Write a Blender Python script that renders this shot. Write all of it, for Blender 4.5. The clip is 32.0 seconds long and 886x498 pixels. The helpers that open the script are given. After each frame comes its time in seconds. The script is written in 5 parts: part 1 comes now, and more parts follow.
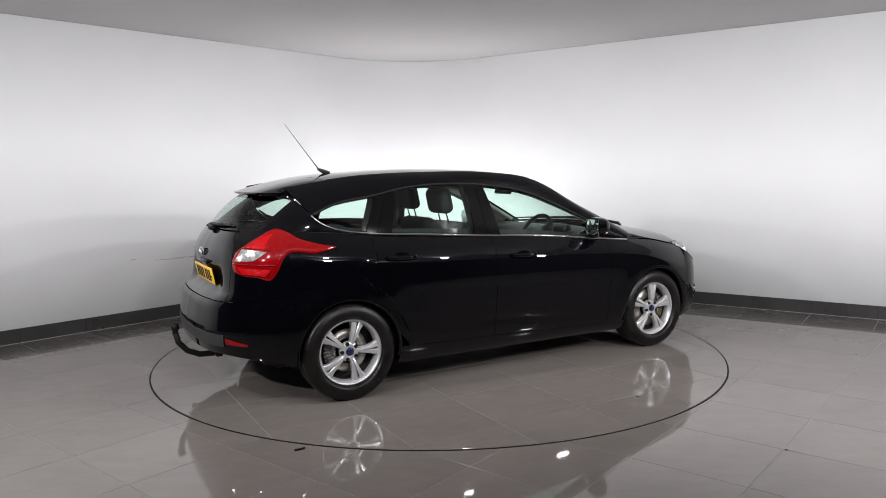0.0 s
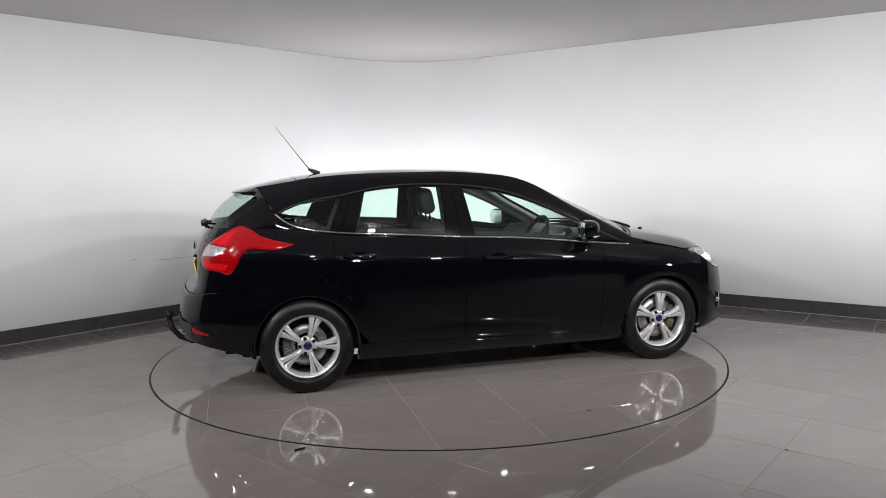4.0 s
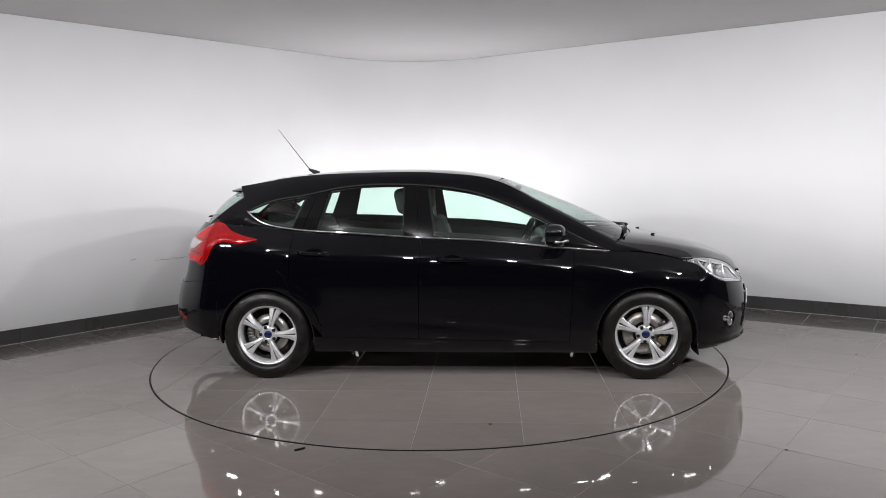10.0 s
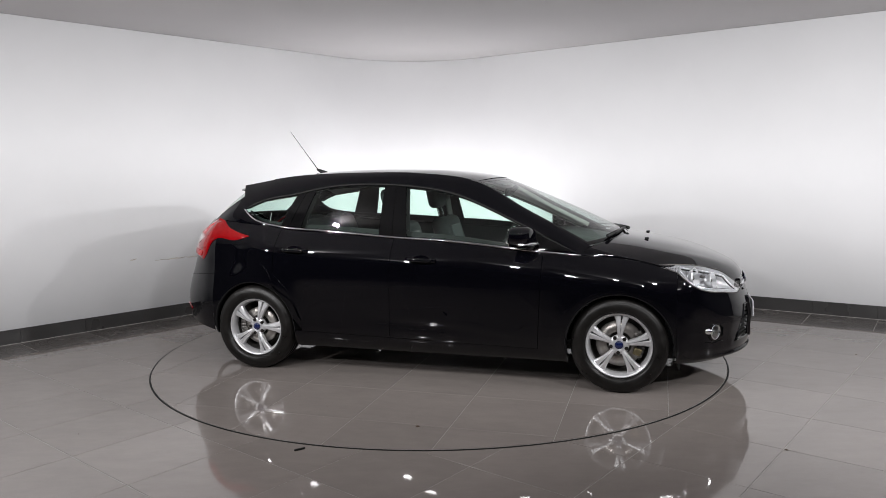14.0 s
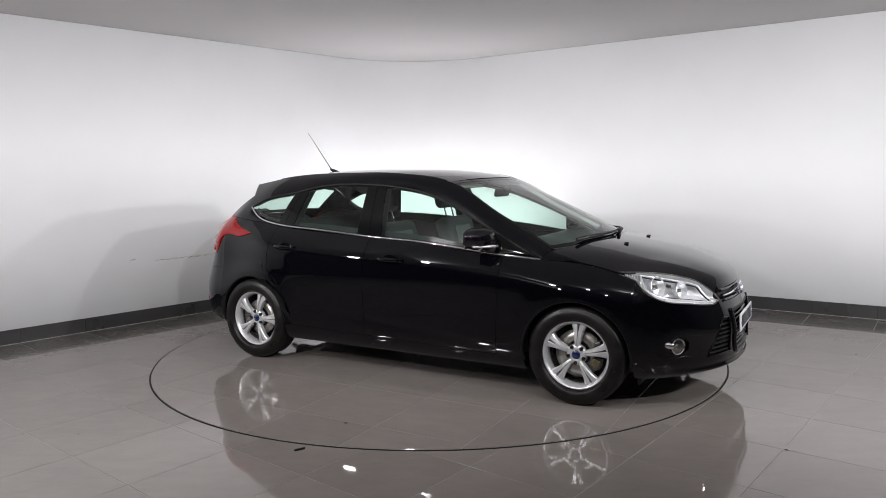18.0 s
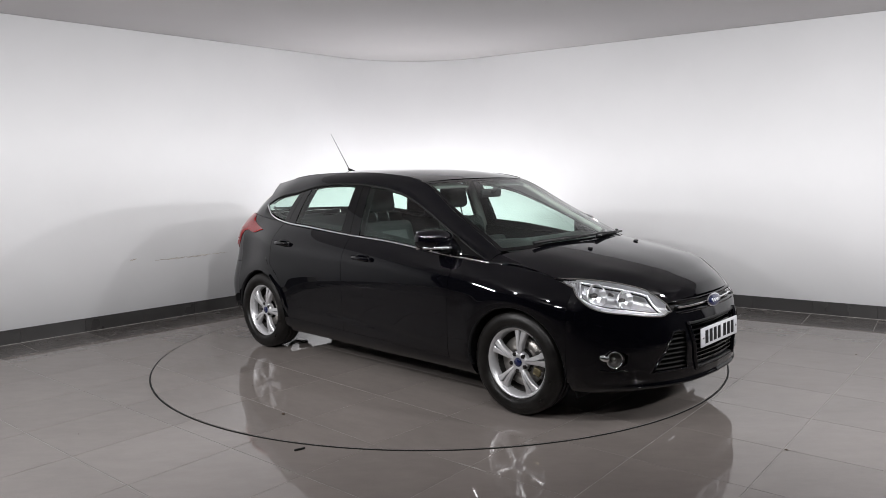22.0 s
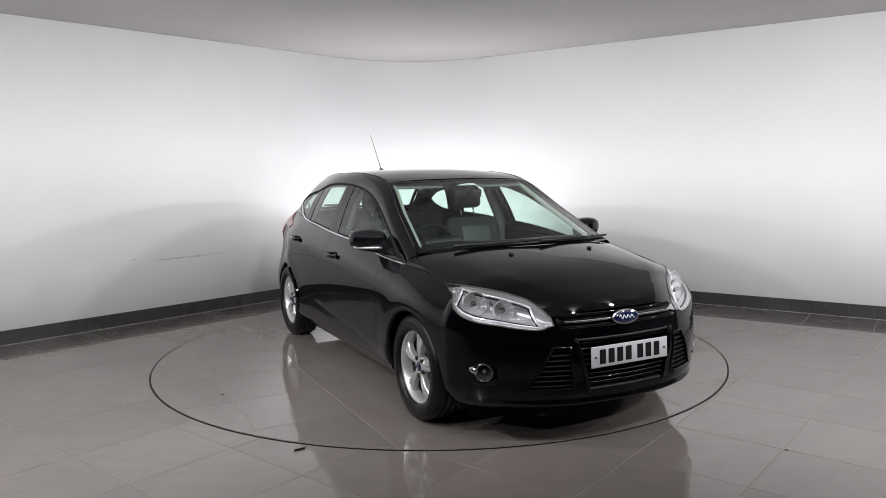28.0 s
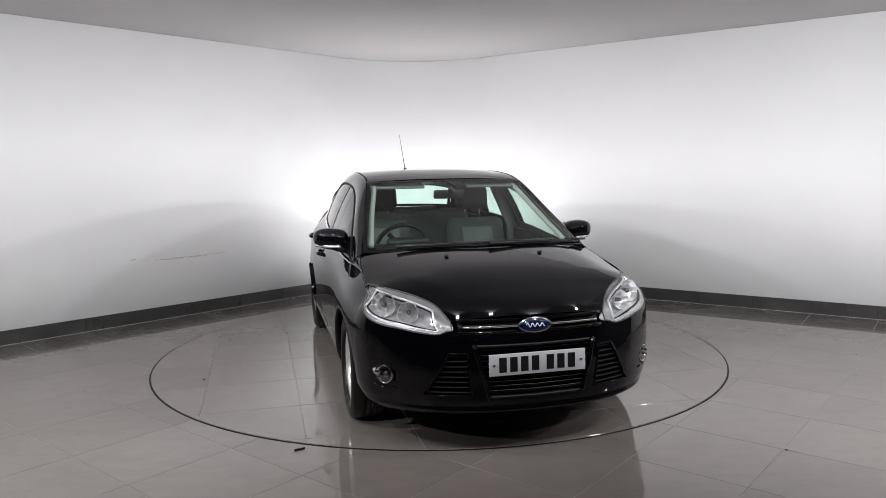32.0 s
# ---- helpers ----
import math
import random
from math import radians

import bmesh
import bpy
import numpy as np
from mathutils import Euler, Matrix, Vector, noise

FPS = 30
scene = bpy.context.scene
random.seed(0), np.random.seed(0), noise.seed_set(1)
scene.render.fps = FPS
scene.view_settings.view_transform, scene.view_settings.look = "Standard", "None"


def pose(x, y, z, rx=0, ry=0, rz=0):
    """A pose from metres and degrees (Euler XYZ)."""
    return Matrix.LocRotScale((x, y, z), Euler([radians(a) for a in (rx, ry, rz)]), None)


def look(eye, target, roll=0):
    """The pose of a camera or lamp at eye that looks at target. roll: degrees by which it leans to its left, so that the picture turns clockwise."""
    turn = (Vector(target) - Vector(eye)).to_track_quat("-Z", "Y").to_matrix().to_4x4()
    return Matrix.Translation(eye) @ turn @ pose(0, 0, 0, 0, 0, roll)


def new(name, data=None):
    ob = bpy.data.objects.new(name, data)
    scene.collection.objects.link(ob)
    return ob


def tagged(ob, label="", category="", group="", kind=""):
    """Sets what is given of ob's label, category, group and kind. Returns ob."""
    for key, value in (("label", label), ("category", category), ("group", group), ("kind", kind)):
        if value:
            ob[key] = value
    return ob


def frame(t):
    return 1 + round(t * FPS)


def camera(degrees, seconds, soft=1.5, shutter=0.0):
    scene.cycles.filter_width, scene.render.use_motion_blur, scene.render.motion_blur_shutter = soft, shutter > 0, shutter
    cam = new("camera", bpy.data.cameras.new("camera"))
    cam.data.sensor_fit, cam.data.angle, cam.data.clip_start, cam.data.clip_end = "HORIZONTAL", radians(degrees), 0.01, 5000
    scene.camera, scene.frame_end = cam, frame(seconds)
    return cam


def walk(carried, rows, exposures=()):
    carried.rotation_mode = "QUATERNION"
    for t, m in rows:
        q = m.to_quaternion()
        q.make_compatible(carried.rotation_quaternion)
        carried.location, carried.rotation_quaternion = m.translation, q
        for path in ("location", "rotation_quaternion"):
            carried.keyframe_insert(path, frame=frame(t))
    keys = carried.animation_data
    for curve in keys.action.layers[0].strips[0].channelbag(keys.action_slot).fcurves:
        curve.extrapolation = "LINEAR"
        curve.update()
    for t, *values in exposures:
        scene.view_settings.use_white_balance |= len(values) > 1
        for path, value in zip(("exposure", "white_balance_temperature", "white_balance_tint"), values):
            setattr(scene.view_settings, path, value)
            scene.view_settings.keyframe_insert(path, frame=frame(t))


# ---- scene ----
# camera: stands still on a tripod, the car turns on the turntable
cam = camera(62.35, 32.0, soft=0.7)
EYE = (0.041, -5.938, 1.4655)
PITCH, ROLL = 6.160, -0.860
SIGHT = (EYE[0], EYE[1] + math.cos(radians(PITCH)), EYE[2] - math.sin(radians(PITCH)))
walk(cam, [(0.0, look(EYE, SIGHT, ROLL)), (32.0, look(EYE, SIGHT, ROLL))])

# ---- light ----
world = bpy.data.worlds.new("world")
world.use_nodes = True
world.node_tree.nodes["Background"].inputs[0].default_value = (0.02, 0.02, 0.022, 1)
world.node_tree.nodes["Background"].inputs[1].default_value = 0.3
scene.world = world
scene.view_settings.exposure = 0.13


HEIGHT = 2.845


def area_lamp(name, eye, target, sx, sy, watts, colour=(0.992, 0.985, 1.0), spread=180):
    data = bpy.data.lights.new(name, "AREA")
    data.shape, data.size, data.size_y, data.energy, data.color = "RECTANGLE", sx, sy, watts, colour
    data.spread = radians(spread)
    ob = new(name, data)
    ob.matrix_basis = look(eye, target)
    return ob


# unseen low flood, added behind the car to wash the rounded corner and ceiling
area_lamp("unseen_corner_flood", (-0.12, 2.30, 0.34), (-0.36, 4.0, 2.45), 1.8, 0.5, 24)
# ceiling floods: a row over the near edge of the turntable, two near the camera and two at each side, turned to the white walls
FLOODS = ((1.9, -3.7, (0.9, 0.2, 0.2), 12, 140), (0.6, -3.7, (0.2, 0.4, 0.3), 11, 140), (-0.7, -3.7, (-0.3, 0.4, 0.3), 11, 140), (-2.0, -3.7, (-1.0, 0.2, 0.2), 14, 140),
          (1.3, -5.2, (-1.4, 3.1, 1.8), 11, 60), (-0.6, -5.2, (2.6, 2.2, 1.2), 3, 60),
          (3.3, -2.6, (-3.2, 0.8, 0.3), 14, 80), (-3.1, -2.6, (4.0, 0.9, 0.7), 21, 80),
          # unseen pair, added to brighten the outer walls and the floor beside them
          (3.4, -4.8, (4.9, 0.2, 0.2), 98, 110), (-3.2, -5.0, (-3.4, 0.3, -0.4), 52, 100))
for lx, ly, aim, watts, spread in FLOODS:
    area_lamp("ceiling_flood", (lx, ly, HEIGHT - 0.06), aim, 0.11, 0.11, watts, spread=spread)
# one flood at each side throws the car's soft shadow on the opposite wall
area_lamp("side_flood", (5.0, -2.2, 2.35), (-2.6, 1.4, 0.9), 0.14, 0.14, 16, spread=70)
area_lamp("side_flood", (-4.2, -2.2, 2.35), (2.2, 2.4, 0.9), 0.14, 0.14, 13, spread=70)


# ---- materials ----
def nodes_of(name):
    m = bpy.data.materials.new(name)
    m.use_nodes = True
    t = m.node_tree
    return m, t, t.nodes["Principled BSDF"]


def mat(name, colour, rough=0.5, metal=0.0, coat=0.0, coat_rough=0.03, spec=0.5, vary=0.0, scale=8.0, bump=0.0, bump_scale=200.0, emit=0.0):
    m, t, b = nodes_of(name)
    c = (*colour, 1)
    b.inputs["Base Color"].default_value = c
    b.inputs["Roughness"].default_value = rough
    b.inputs["Metallic"].default_value = metal
    b.inputs["Coat Weight"].default_value = coat
    b.inputs["Coat Roughness"].default_value = coat_rough
    b.inputs["Specular IOR Level"].default_value = spec
    if emit:
        b.inputs["Emission Color"].default_value = c
        b.inputs["Emission Strength"].default_value = emit
    tc = t.nodes.new("ShaderNodeTexCoord")
    if vary:
        n = t.nodes.new("ShaderNodeTexNoise")
        n.inputs["Scale"].default_value, n.inputs["Detail"].default_value = scale, 6
        t.links.new(tc.outputs["Object"], n.inputs["Vector"])
        r = t.nodes.new("ShaderNodeMapRange")
        r.inputs["From Min"].default_value, r.inputs["From Max"].default_value = 0.3, 0.7
        r.inputs["To Min"].default_value, r.inputs["To Max"].default_value = 1 - vary, 1 + vary
        t.links.new(n.outputs["Fac"], r.inputs["Value"])
        mx = t.nodes.new("ShaderNodeVectorMath")
        mx.operation = "SCALE"
        mx.inputs[0].default_value = colour
        t.links.new(r.outputs[0], mx.inputs["Scale"])
        t.links.new(mx.outputs[0], b.inputs["Base Color"])
        rr = t.nodes.new("ShaderNodeMapRange")
        rr.inputs["From Min"].default_value, rr.inputs["From Max"].default_value = 0.3, 0.7
        rr.inputs["To Min"].default_value, rr.inputs["To Max"].default_value = max(rough * (1 - vary), 0.01), rough * (1 + vary)
        t.links.new(n.outputs["Fac"], rr.inputs["Value"])
        t.links.new(rr.outputs[0], b.inputs["Roughness"])
    if bump:
        n2 = t.nodes.new("ShaderNodeTexNoise")
        n2.inputs["Scale"].default_value, n2.inputs["Detail"].default_value = bump_scale, 4
        t.links.new(tc.outputs["Object"], n2.inputs["Vector"])
        bp = t.nodes.new("ShaderNodeBump")
        bp.inputs["Strength"].default_value, bp.inputs["Distance"].default_value = bump, 0.002
        t.links.new(n2.outputs["Fac"], bp.inputs["Height"])
        t.links.new(bp.outputs[0], b.inputs["Normal"])
    return m


def thin_glass(name, tint, rough=0.0, ior=1.5):
    """A pane: tinted and clear, with a glossy face."""
    m = bpy.data.materials.new(name)
    m.use_nodes = True
    t = m.node_tree
    for n in list(t.nodes):
        t.nodes.remove(n)
    out = t.nodes.new("ShaderNodeOutputMaterial")
    tr, gl = t.nodes.new("ShaderNodeBsdfTransparent"), t.nodes.new("ShaderNodeBsdfGlossy")
    tr.inputs[0].default_value = (*tint, 1)
    gl.inputs["Roughness"].default_value = rough
    lw, mx = t.nodes.new("ShaderNodeLayerWeight"), t.nodes.new("ShaderNodeMixShader")
    lw.inputs["Blend"].default_value = 0.5
    pw, ma = t.nodes.new("ShaderNodeMath"), t.nodes.new("ShaderNodeMath")
    pw.operation, ma.operation = "POWER", "MULTIPLY_ADD"
    pw.inputs[1].default_value = 5.0
    r0 = ((ior - 1) / (ior + 1)) ** 2
    ma.inputs[1].default_value, ma.inputs[2].default_value = 1 - r0, r0
    t.links.new(lw.outputs["Facing"], pw.inputs[0])
    t.links.new(pw.outputs[0], ma.inputs[0])
    t.links.new(ma.outputs[0], mx.inputs[0])
    t.links.new(tr.outputs[0], mx.inputs[1])
    t.links.new(gl.outputs[0], mx.inputs[2])
    t.links.new(mx.outputs[0], out.inputs[0])
    return m


def tile_material(name, colour, rough, spread=0.06):
    """Polished stoneware: clouds, fine grain, each tile a little different."""
    m, t, b = nodes_of(name)
    tc, info = t.nodes.new("ShaderNodeTexCoord"), t.nodes.new("ShaderNodeObjectInfo")
    n1, n2 = t.nodes.new("ShaderNodeTexNoise"), t.nodes.new("ShaderNodeTexNoise")
    n1.inputs["Scale"].default_value, n1.inputs["Detail"].default_value = 2.2, 5
    n2.inputs["Scale"].default_value, n2.inputs["Detail"].default_value = 160, 3
    add = t.nodes.new("ShaderNodeVectorMath")
    t.links.new(tc.outputs["Object"], add.inputs[0])
    sc = t.nodes.new("ShaderNodeMath")
    sc.operation = "MULTIPLY"
    sc.inputs[1].default_value = 37.0
    t.links.new(info.outputs["Random"], sc.inputs[0])
    t.links.new(sc.outputs[0], add.inputs[1])
    t.links.new(add.outputs[0], n1.inputs["Vector"])
    t.links.new(tc.outputs["Object"], n2.inputs["Vector"])
    a = t.nodes.new("ShaderNodeMath")
    a.operation = "MULTIPLY_ADD"
    a.inputs[1].default_value, a.inputs[2].default_value = 0.24, 0.62
    t.links.new(n1.outputs["Fac"], a.inputs[0])
    g = t.nodes.new("ShaderNodeMath")
    g.operation = "MULTIPLY_ADD"
    g.inputs[1].default_value = 0.12
    t.links.new(n2.outputs["Fac"], g.inputs[0])
    st, n3 = t.nodes.new("ShaderNodeMapping"), t.nodes.new("ShaderNodeTexNoise")
    st.inputs["Scale"].default_value = (2.0, 4.5, 1.0)
    n3.inputs["Scale"].default_value, n3.inputs["Detail"].default_value, n3.inputs["Roughness"].default_value = 2.5, 8, 0.7
    t.links.new(add.outputs[0], st.inputs["Vector"])
    t.links.new(st.outputs[0], n3.inputs["Vector"])
    s3 = t.nodes.new("ShaderNodeMath")
    s3.operation = "MULTIPLY_ADD"
    s3.inputs[1].default_value = 0.34
    t.links.new(n3.outputs["Fac"], s3.inputs[0])
    t.links.new(a.outputs[0], s3.inputs[2])
    t.links.new(s3.outputs[0], g.inputs[2])
    w = t.nodes.new("ShaderNodeMath")
    w.operation = "MULTIPLY_ADD"
    w.inputs[1].default_value = spread
    t.links.new(info.outputs["Random"], w.inputs[0])
    t.links.new(g.outputs[0], w.inputs[2])
    mx = t.nodes.new("ShaderNodeVectorMath")
    mx.operation = "SCALE"
    mx.inputs[0].default_value = colour
    t.links.new(w.outputs[0], mx.inputs["Scale"])
    t.links.new(mx.outputs[0], b.inputs["Base Color"])
    rr = t.nodes.new("ShaderNodeMapRange")
    rr.inputs["From Min"].default_value, rr.inputs["From Max"].default_value = 0.35, 0.65
    rr.inputs["To Min"].default_value, rr.inputs["To Max"].default_value = rough * 0.75, rough * 1.35
    t.links.new(n1.outputs["Fac"], rr.inputs["Value"])
    t.links.new(rr.outputs[0], b.inputs["Roughness"])
    bp = t.nodes.new("ShaderNodeBump")
    bp.inputs["Strength"].default_value, bp.inputs["Distance"].default_value = 0.02, 0.001
    t.links.new(n1.outputs["Fac"], bp.inputs["Height"])
    t.links.new(bp.outputs[0], b.inputs["Normal"])
    return m


WALL = mat("white_wall_paint", (0.78, 0.78, 0.79), 0.55, vary=0.02, scale=1.3, bump=0.05, bump_scale=60)
CEIL = mat("ceiling_paint", (0.66, 0.64, 0.645), 0.7, vary=0.03, scale=0.8)
DARKWALL = mat("dark_curtain_grey", (0.03, 0.03, 0.031), 0.9, vary=0.1)
TILE = tile_material("polished_grey_tile", (0.178, 0.158, 0.147), 0.036, 0.09)
DARKTILE = tile_material("dark_grey_tile", (0.078, 0.071, 0.067), 0.22)
DARKTILE.node_tree.nodes["Principled BSDF"].inputs["Specular IOR Level"].default_value = 0.3
SKIRT = tile_material("skirting_tile", (0.036, 0.0345, 0.034), 0.35)
GROUT = mat("grout", (0.25, 0.238, 0.225), 0.8, vary=0.2, scale=30)
RUBBER = mat("black_rubber", (0.004, 0.004, 0.004), 0.6, spec=0.2, vary=0.2, scale=20)
TYRE = mat("tyre_rubber", (0.0060, 0.0054, 0.0050), 0.38, spec=0.25, vary=0.3, scale=14, bump=0.2, bump_scale=120)
PAINT = mat("black_car_paint", (0.0011, 0.0011, 0.0019), 0.4, coat=1.0, coat_rough=0.012, spec=0.0)
PAINT.node_tree.nodes["Principled BSDF"].inputs["Coat IOR"].default_value = 1.46
GLOSSBLACK = mat("gloss_black_trim", (0.0015, 0.0015, 0.0018), 0.4, coat=0.8, coat_rough=0.03, spec=0.0)
PLASTIC = mat("black_textured_plastic", (0.006, 0.006, 0.0065), 0.42, spec=0.3, vary=0.15, scale=40, bump=0.15, bump_scale=400)
CHROME = mat("chrome", (0.82, 0.83, 0.85), 0.07, metal=1.0)
ALLOY = mat("silver_alloy", (0.58, 0.58, 0.59), 0.36, metal=0.65, coat=0.3, coat_rough=0.1, vary=0.04, scale=30)
DARKMETAL = mat("dark_metal", (0.10, 0.095, 0.09), 0.45, metal=0.8, vary=0.3, scale=25)
NUT = mat("dark_wheel_nut", (0.035, 0.032, 0.03), 0.3, metal=0.8)
GOLD = mat("plated_caliper", (0.15, 0.125, 0.07), 0.4, metal=0.7, vary=0.3, scale=30)
DISC = mat("brake_disc_steel", (0.35, 0.33, 0.31), 0.35, metal=0.9, vary=0.2, scale=18)
GLASS = thin_glass("green_tinted_glass", (0.79, 0.92, 0.865), ior=1.7)
LENS = thin_glass("clear_lens", (0.93, 0.94, 0.95))
REDLENS = mat("red_lamp_lens", (0.17, 0.001, 0.002), 0.06, coat=1.0, spec=0.1, vary=0.1, scale=50)
LAMPSHELL = mat("lamp_housing_silver", (0.53, 0.53, 0.54), 0.30, metal=0.45, coat=0.6)
LAMPCHROME = mat("lamp_reflector_chrome", (0.95, 0.95, 0.96), 0.28, metal=0.85, coat=0.6)
DULLRED = mat("dull_red_lens", (0.05, 0.006, 0.005), 0.2, coat=0.5)
MESHBLACK = mat("mesh_plastic", (0.022, 0.022, 0.024), 0.45, vary=0.5, scale=160, bump=0.8, bump_scale=150)
CLEARLAMP = mat("clear_lamp_insert", (0.64, 0.64, 0.65), 0.16, metal=0.8, coat=1.0, vary=0.10, scale=45, bump=0.35, bump_scale=45)
REDFACET = mat("red_lamp_facets", (0.30, 0.002, 0.004), 0.16, coat=0.5, spec=0.1, vary=0.25, scale=120, bump=0.8, bump_scale=140)
REVLENS = mat("reversing_lens_clear", (0.36, 0.34, 0.33), 0.12, metal=0.6, coat=1.0, vary=0.35, scale=70)
SILVER = mat("badge_silver", (0.72, 0.73, 0.75), 0.35)
BLUE = mat("badge_blue", (0.004, 0.009, 0.05), 0.15, coat=1.0)
CLOTH = mat("dark_seat_cloth", (0.022, 0.022, 0.023), 0.9, vary=0.15, scale=60, bump=0.3, bump_scale=300)
CLOTHGREY = mat("grey_seat_cloth", (0.065, 0.065, 0.067), 0.9, vary=0.15, scale=60, bump=0.3, bump_scale=300)
LININGS = mat("pale_headlining", (0.34, 0.325, 0.305), 0.85, vary=0.05)
VISOR = mat("grey_visor", (0.12, 0.115, 0.11), 0.85, vary=0.05)
WHITEPLATE = mat("white_plate", (0.52, 0.52, 0.55), 0.35, coat=0.4)
YELLOWPLATE = mat("yellow_plate", (0.75, 0.42, 0.02), 0.35, coat=0.4)
INK = mat("black_print", (0.006, 0.006, 0.0065), 0.6, spec=0.2)


# ---- building helpers ----
def part(name, bm, material, parent=None, label="", smooth=True):
    me = bpy.data.meshes.new(name)
    if smooth:
        for f in bm.faces:
            f.smooth = True
    bm.to_mesh(me)
    bm.free()
    me.materials.append(material)
    ob = new(name, me)
    if parent is not None:
        ob.parent = parent
    if label:
        tagged(ob, label)
    return ob


def hermite(xs, ys):
    """A smooth curve y(x) through a few points."""
    xs, ys = np.array(xs, float), np.array(ys, float)
    if xs[0] > xs[-1]:
        xs, ys = xs[::-1], ys[::-1]
    h = np.diff(xs)
    d = np.diff(ys) / h
    m = np.zeros(len(xs))
    m[0], m[-1] = d[0], d[-1]
    for i in range(1, len(xs) - 1):
        m[i] = 0 if d[i - 1] * d[i] <= 0 else (h[i - 1] + h[i]) / (h[i] / d[i - 1] + h[i - 1] / d[i])

    def f(x):
        x = min(max(x, xs[0]), xs[-1])
        i = min(max(int(np.searchsorted(xs, x)) - 1, 0), len(xs) - 2)
        t = (x - xs[i]) / h[i]
        return float((2 * t**3 - 3 * t**2 + 1) * ys[i] + (t**3 - 2 * t**2 + t) * h[i] * m[i] + (-2 * t**3 + 3 * t**2) * ys[i + 1] + (t**3 - t**2) * h[i] * m[i + 1])
    return f


def rail(pts):
    """A smooth line through points in space, by its share of length (0 to 1)."""
    p = np.array(pts, float)
    s = np.concatenate([[0], np.cumsum(np.linalg.norm(np.diff(p, axis=0), axis=1))])
    s /= s[-1]
    fs = []
    for k in range(p.shape[1]):
        m = np.gradient(p[:, k], s)
        fs.append(m)

    def f(u):
        u = min(max(u, 0.0), 1.0)
        i = min(max(int(np.searchsorted(s, u)) - 1, 0), len(s) - 2)
        h = s[i + 1] - s[i]
        t = (u - s[i]) / h
        return np.array([(2 * t**3 - 3 * t**2 + 1) * p[i, k] + (t**3 - 2 * t**2 + t) * h * fs[k][i] + (-2 * t**3 + 3 * t**2) * p[i + 1, k] + (t**3 - t**2) * h * fs[k][i + 1] for k in range(p.shape[1])])
    return f


def skin(P, nu, nv, side=1, flange=0.012, us=None, bm=None, centre=(0, 0, 0.6), free=()):
    """A panel over P(u, v) with its edges folded inwards, but for those in free; side -1 mirrors it to the car's right."""
    bm = bm or bmesh.new()
    us = us if us is not None else [i / nu for i in range(nu + 1)]
    vs = [j / nv for j in range(nv + 1)]
    pts = np.array([[P(u, v) for v in vs] for u in us], float)
    pts[..., 1] *= side
    gu, gv = np.gradient(pts, axis=0), np.gradient(pts, axis=1)
    nrm = np.cross(gu, gv)
    nrm /= np.maximum(np.linalg.norm(nrm, axis=2, keepdims=True), 1e-9)
    sign = 1.0 if np.sum(nrm * (pts - np.array(centre))) > 0 else -1.0
    nrm *= sign
    grid = [[bm.verts.new(pts[i, j]) for j in range(len(vs))] for i in range(len(us))]

    def quad(a, b, c, d):
        q = [a, b, c, d] if sign > 0 else [d, c, b, a]
        if len({tuple(round(k, 5) for k in v.co) for v in q}) < 3:
            return
        bm.faces.new(q)
    for i in range(len(us) - 1):
        for j in range(len(vs) - 1):
            quad(grid[i][j], grid[i + 1][j], grid[i + 1][j + 1], grid[i][j + 1])
    if flange:
        loop = [(i, 0) for i in range(len(us))] + [(len(us) - 1, j) for j in range(1, len(vs))]
        loop += [(i, len(vs) - 1) for i in range(len(us) - 2, -1, -1)] + [(0, j) for j in range(len(vs) - 2, 0, -1)]
        top = [bm.verts.new(pts[i, j]) for i, j in loop]
        low = [bm.verts.new(Vector(pts[i, j]) - Vector(nrm[i, j]) * flange) for i, j in loop]
        for k in range(len(loop)):
            m = (k + 1) % len(loop)
            if ("u0" in free and loop[k][0] == loop[m][0] == 0) or ("u1" in free and loop[k][0] == loop[m][0] == len(us) - 1):
                continue
            quad(top[m], top[k], low[k], low[m])
    return bm


def box(bm, sx, sy, sz, m=None, bevel=0.0, seg=2):
    geo = bmesh.ops.create_cube(bm, size=1)
    bmesh.ops.scale(bm, vec=(sx, sy, sz), verts=geo["verts"])
    if bevel:
        es = list({e for v in geo["verts"] for e in v.link_edges})
        r = bmesh.ops.bevel(bm, geom=es, offset=bevel, segments=seg, affect="EDGES", profile=0.5)
        vs = list({v for f in r["faces"] for v in f.verts} | {v for v in geo["verts"] if v.is_valid})
        vs = list({v for v in vs} | {w for v in vs for e in v.link_edges for w in e.verts})
    else:
        vs = geo["verts"]
    if m is not None:
        bmesh.ops.transform(bm, matrix=m, verts=vs)
    return bm


def lathe(bm, profile, seg=48, m=None, close=False):
    """Turn (radius, y) points round the y axis."""
    rings = []
    for r, y in profile:
        rings.append([bm.verts.new((r * math.cos(2 * math.pi * k / seg), y, r * math.sin(2 * math.pi * k / seg))) for k in range(seg)])
    n = len(rings)
    for i in range(n if close else n - 1):
        a, b = rings[i], rings[(i + 1) % n]
        for k in range(seg):
            bm.faces.new((a[k], a[(k + 1) % seg], b[(k + 1) % seg], b[k]))
    if not close:
        if profile[0][0] > 1e-6 and profile[0][0] < 0.03:
            bm.faces.new(rings[0][::-1])
        if profile[-1][0] > 1e-6 and profile[-1][0] < 0.03:
            bm.faces.new(rings[-1])
    if m is not None:
        bmesh.ops.transform(bm, matrix=m, verts=[v for r in rings for v in r])
    return bm


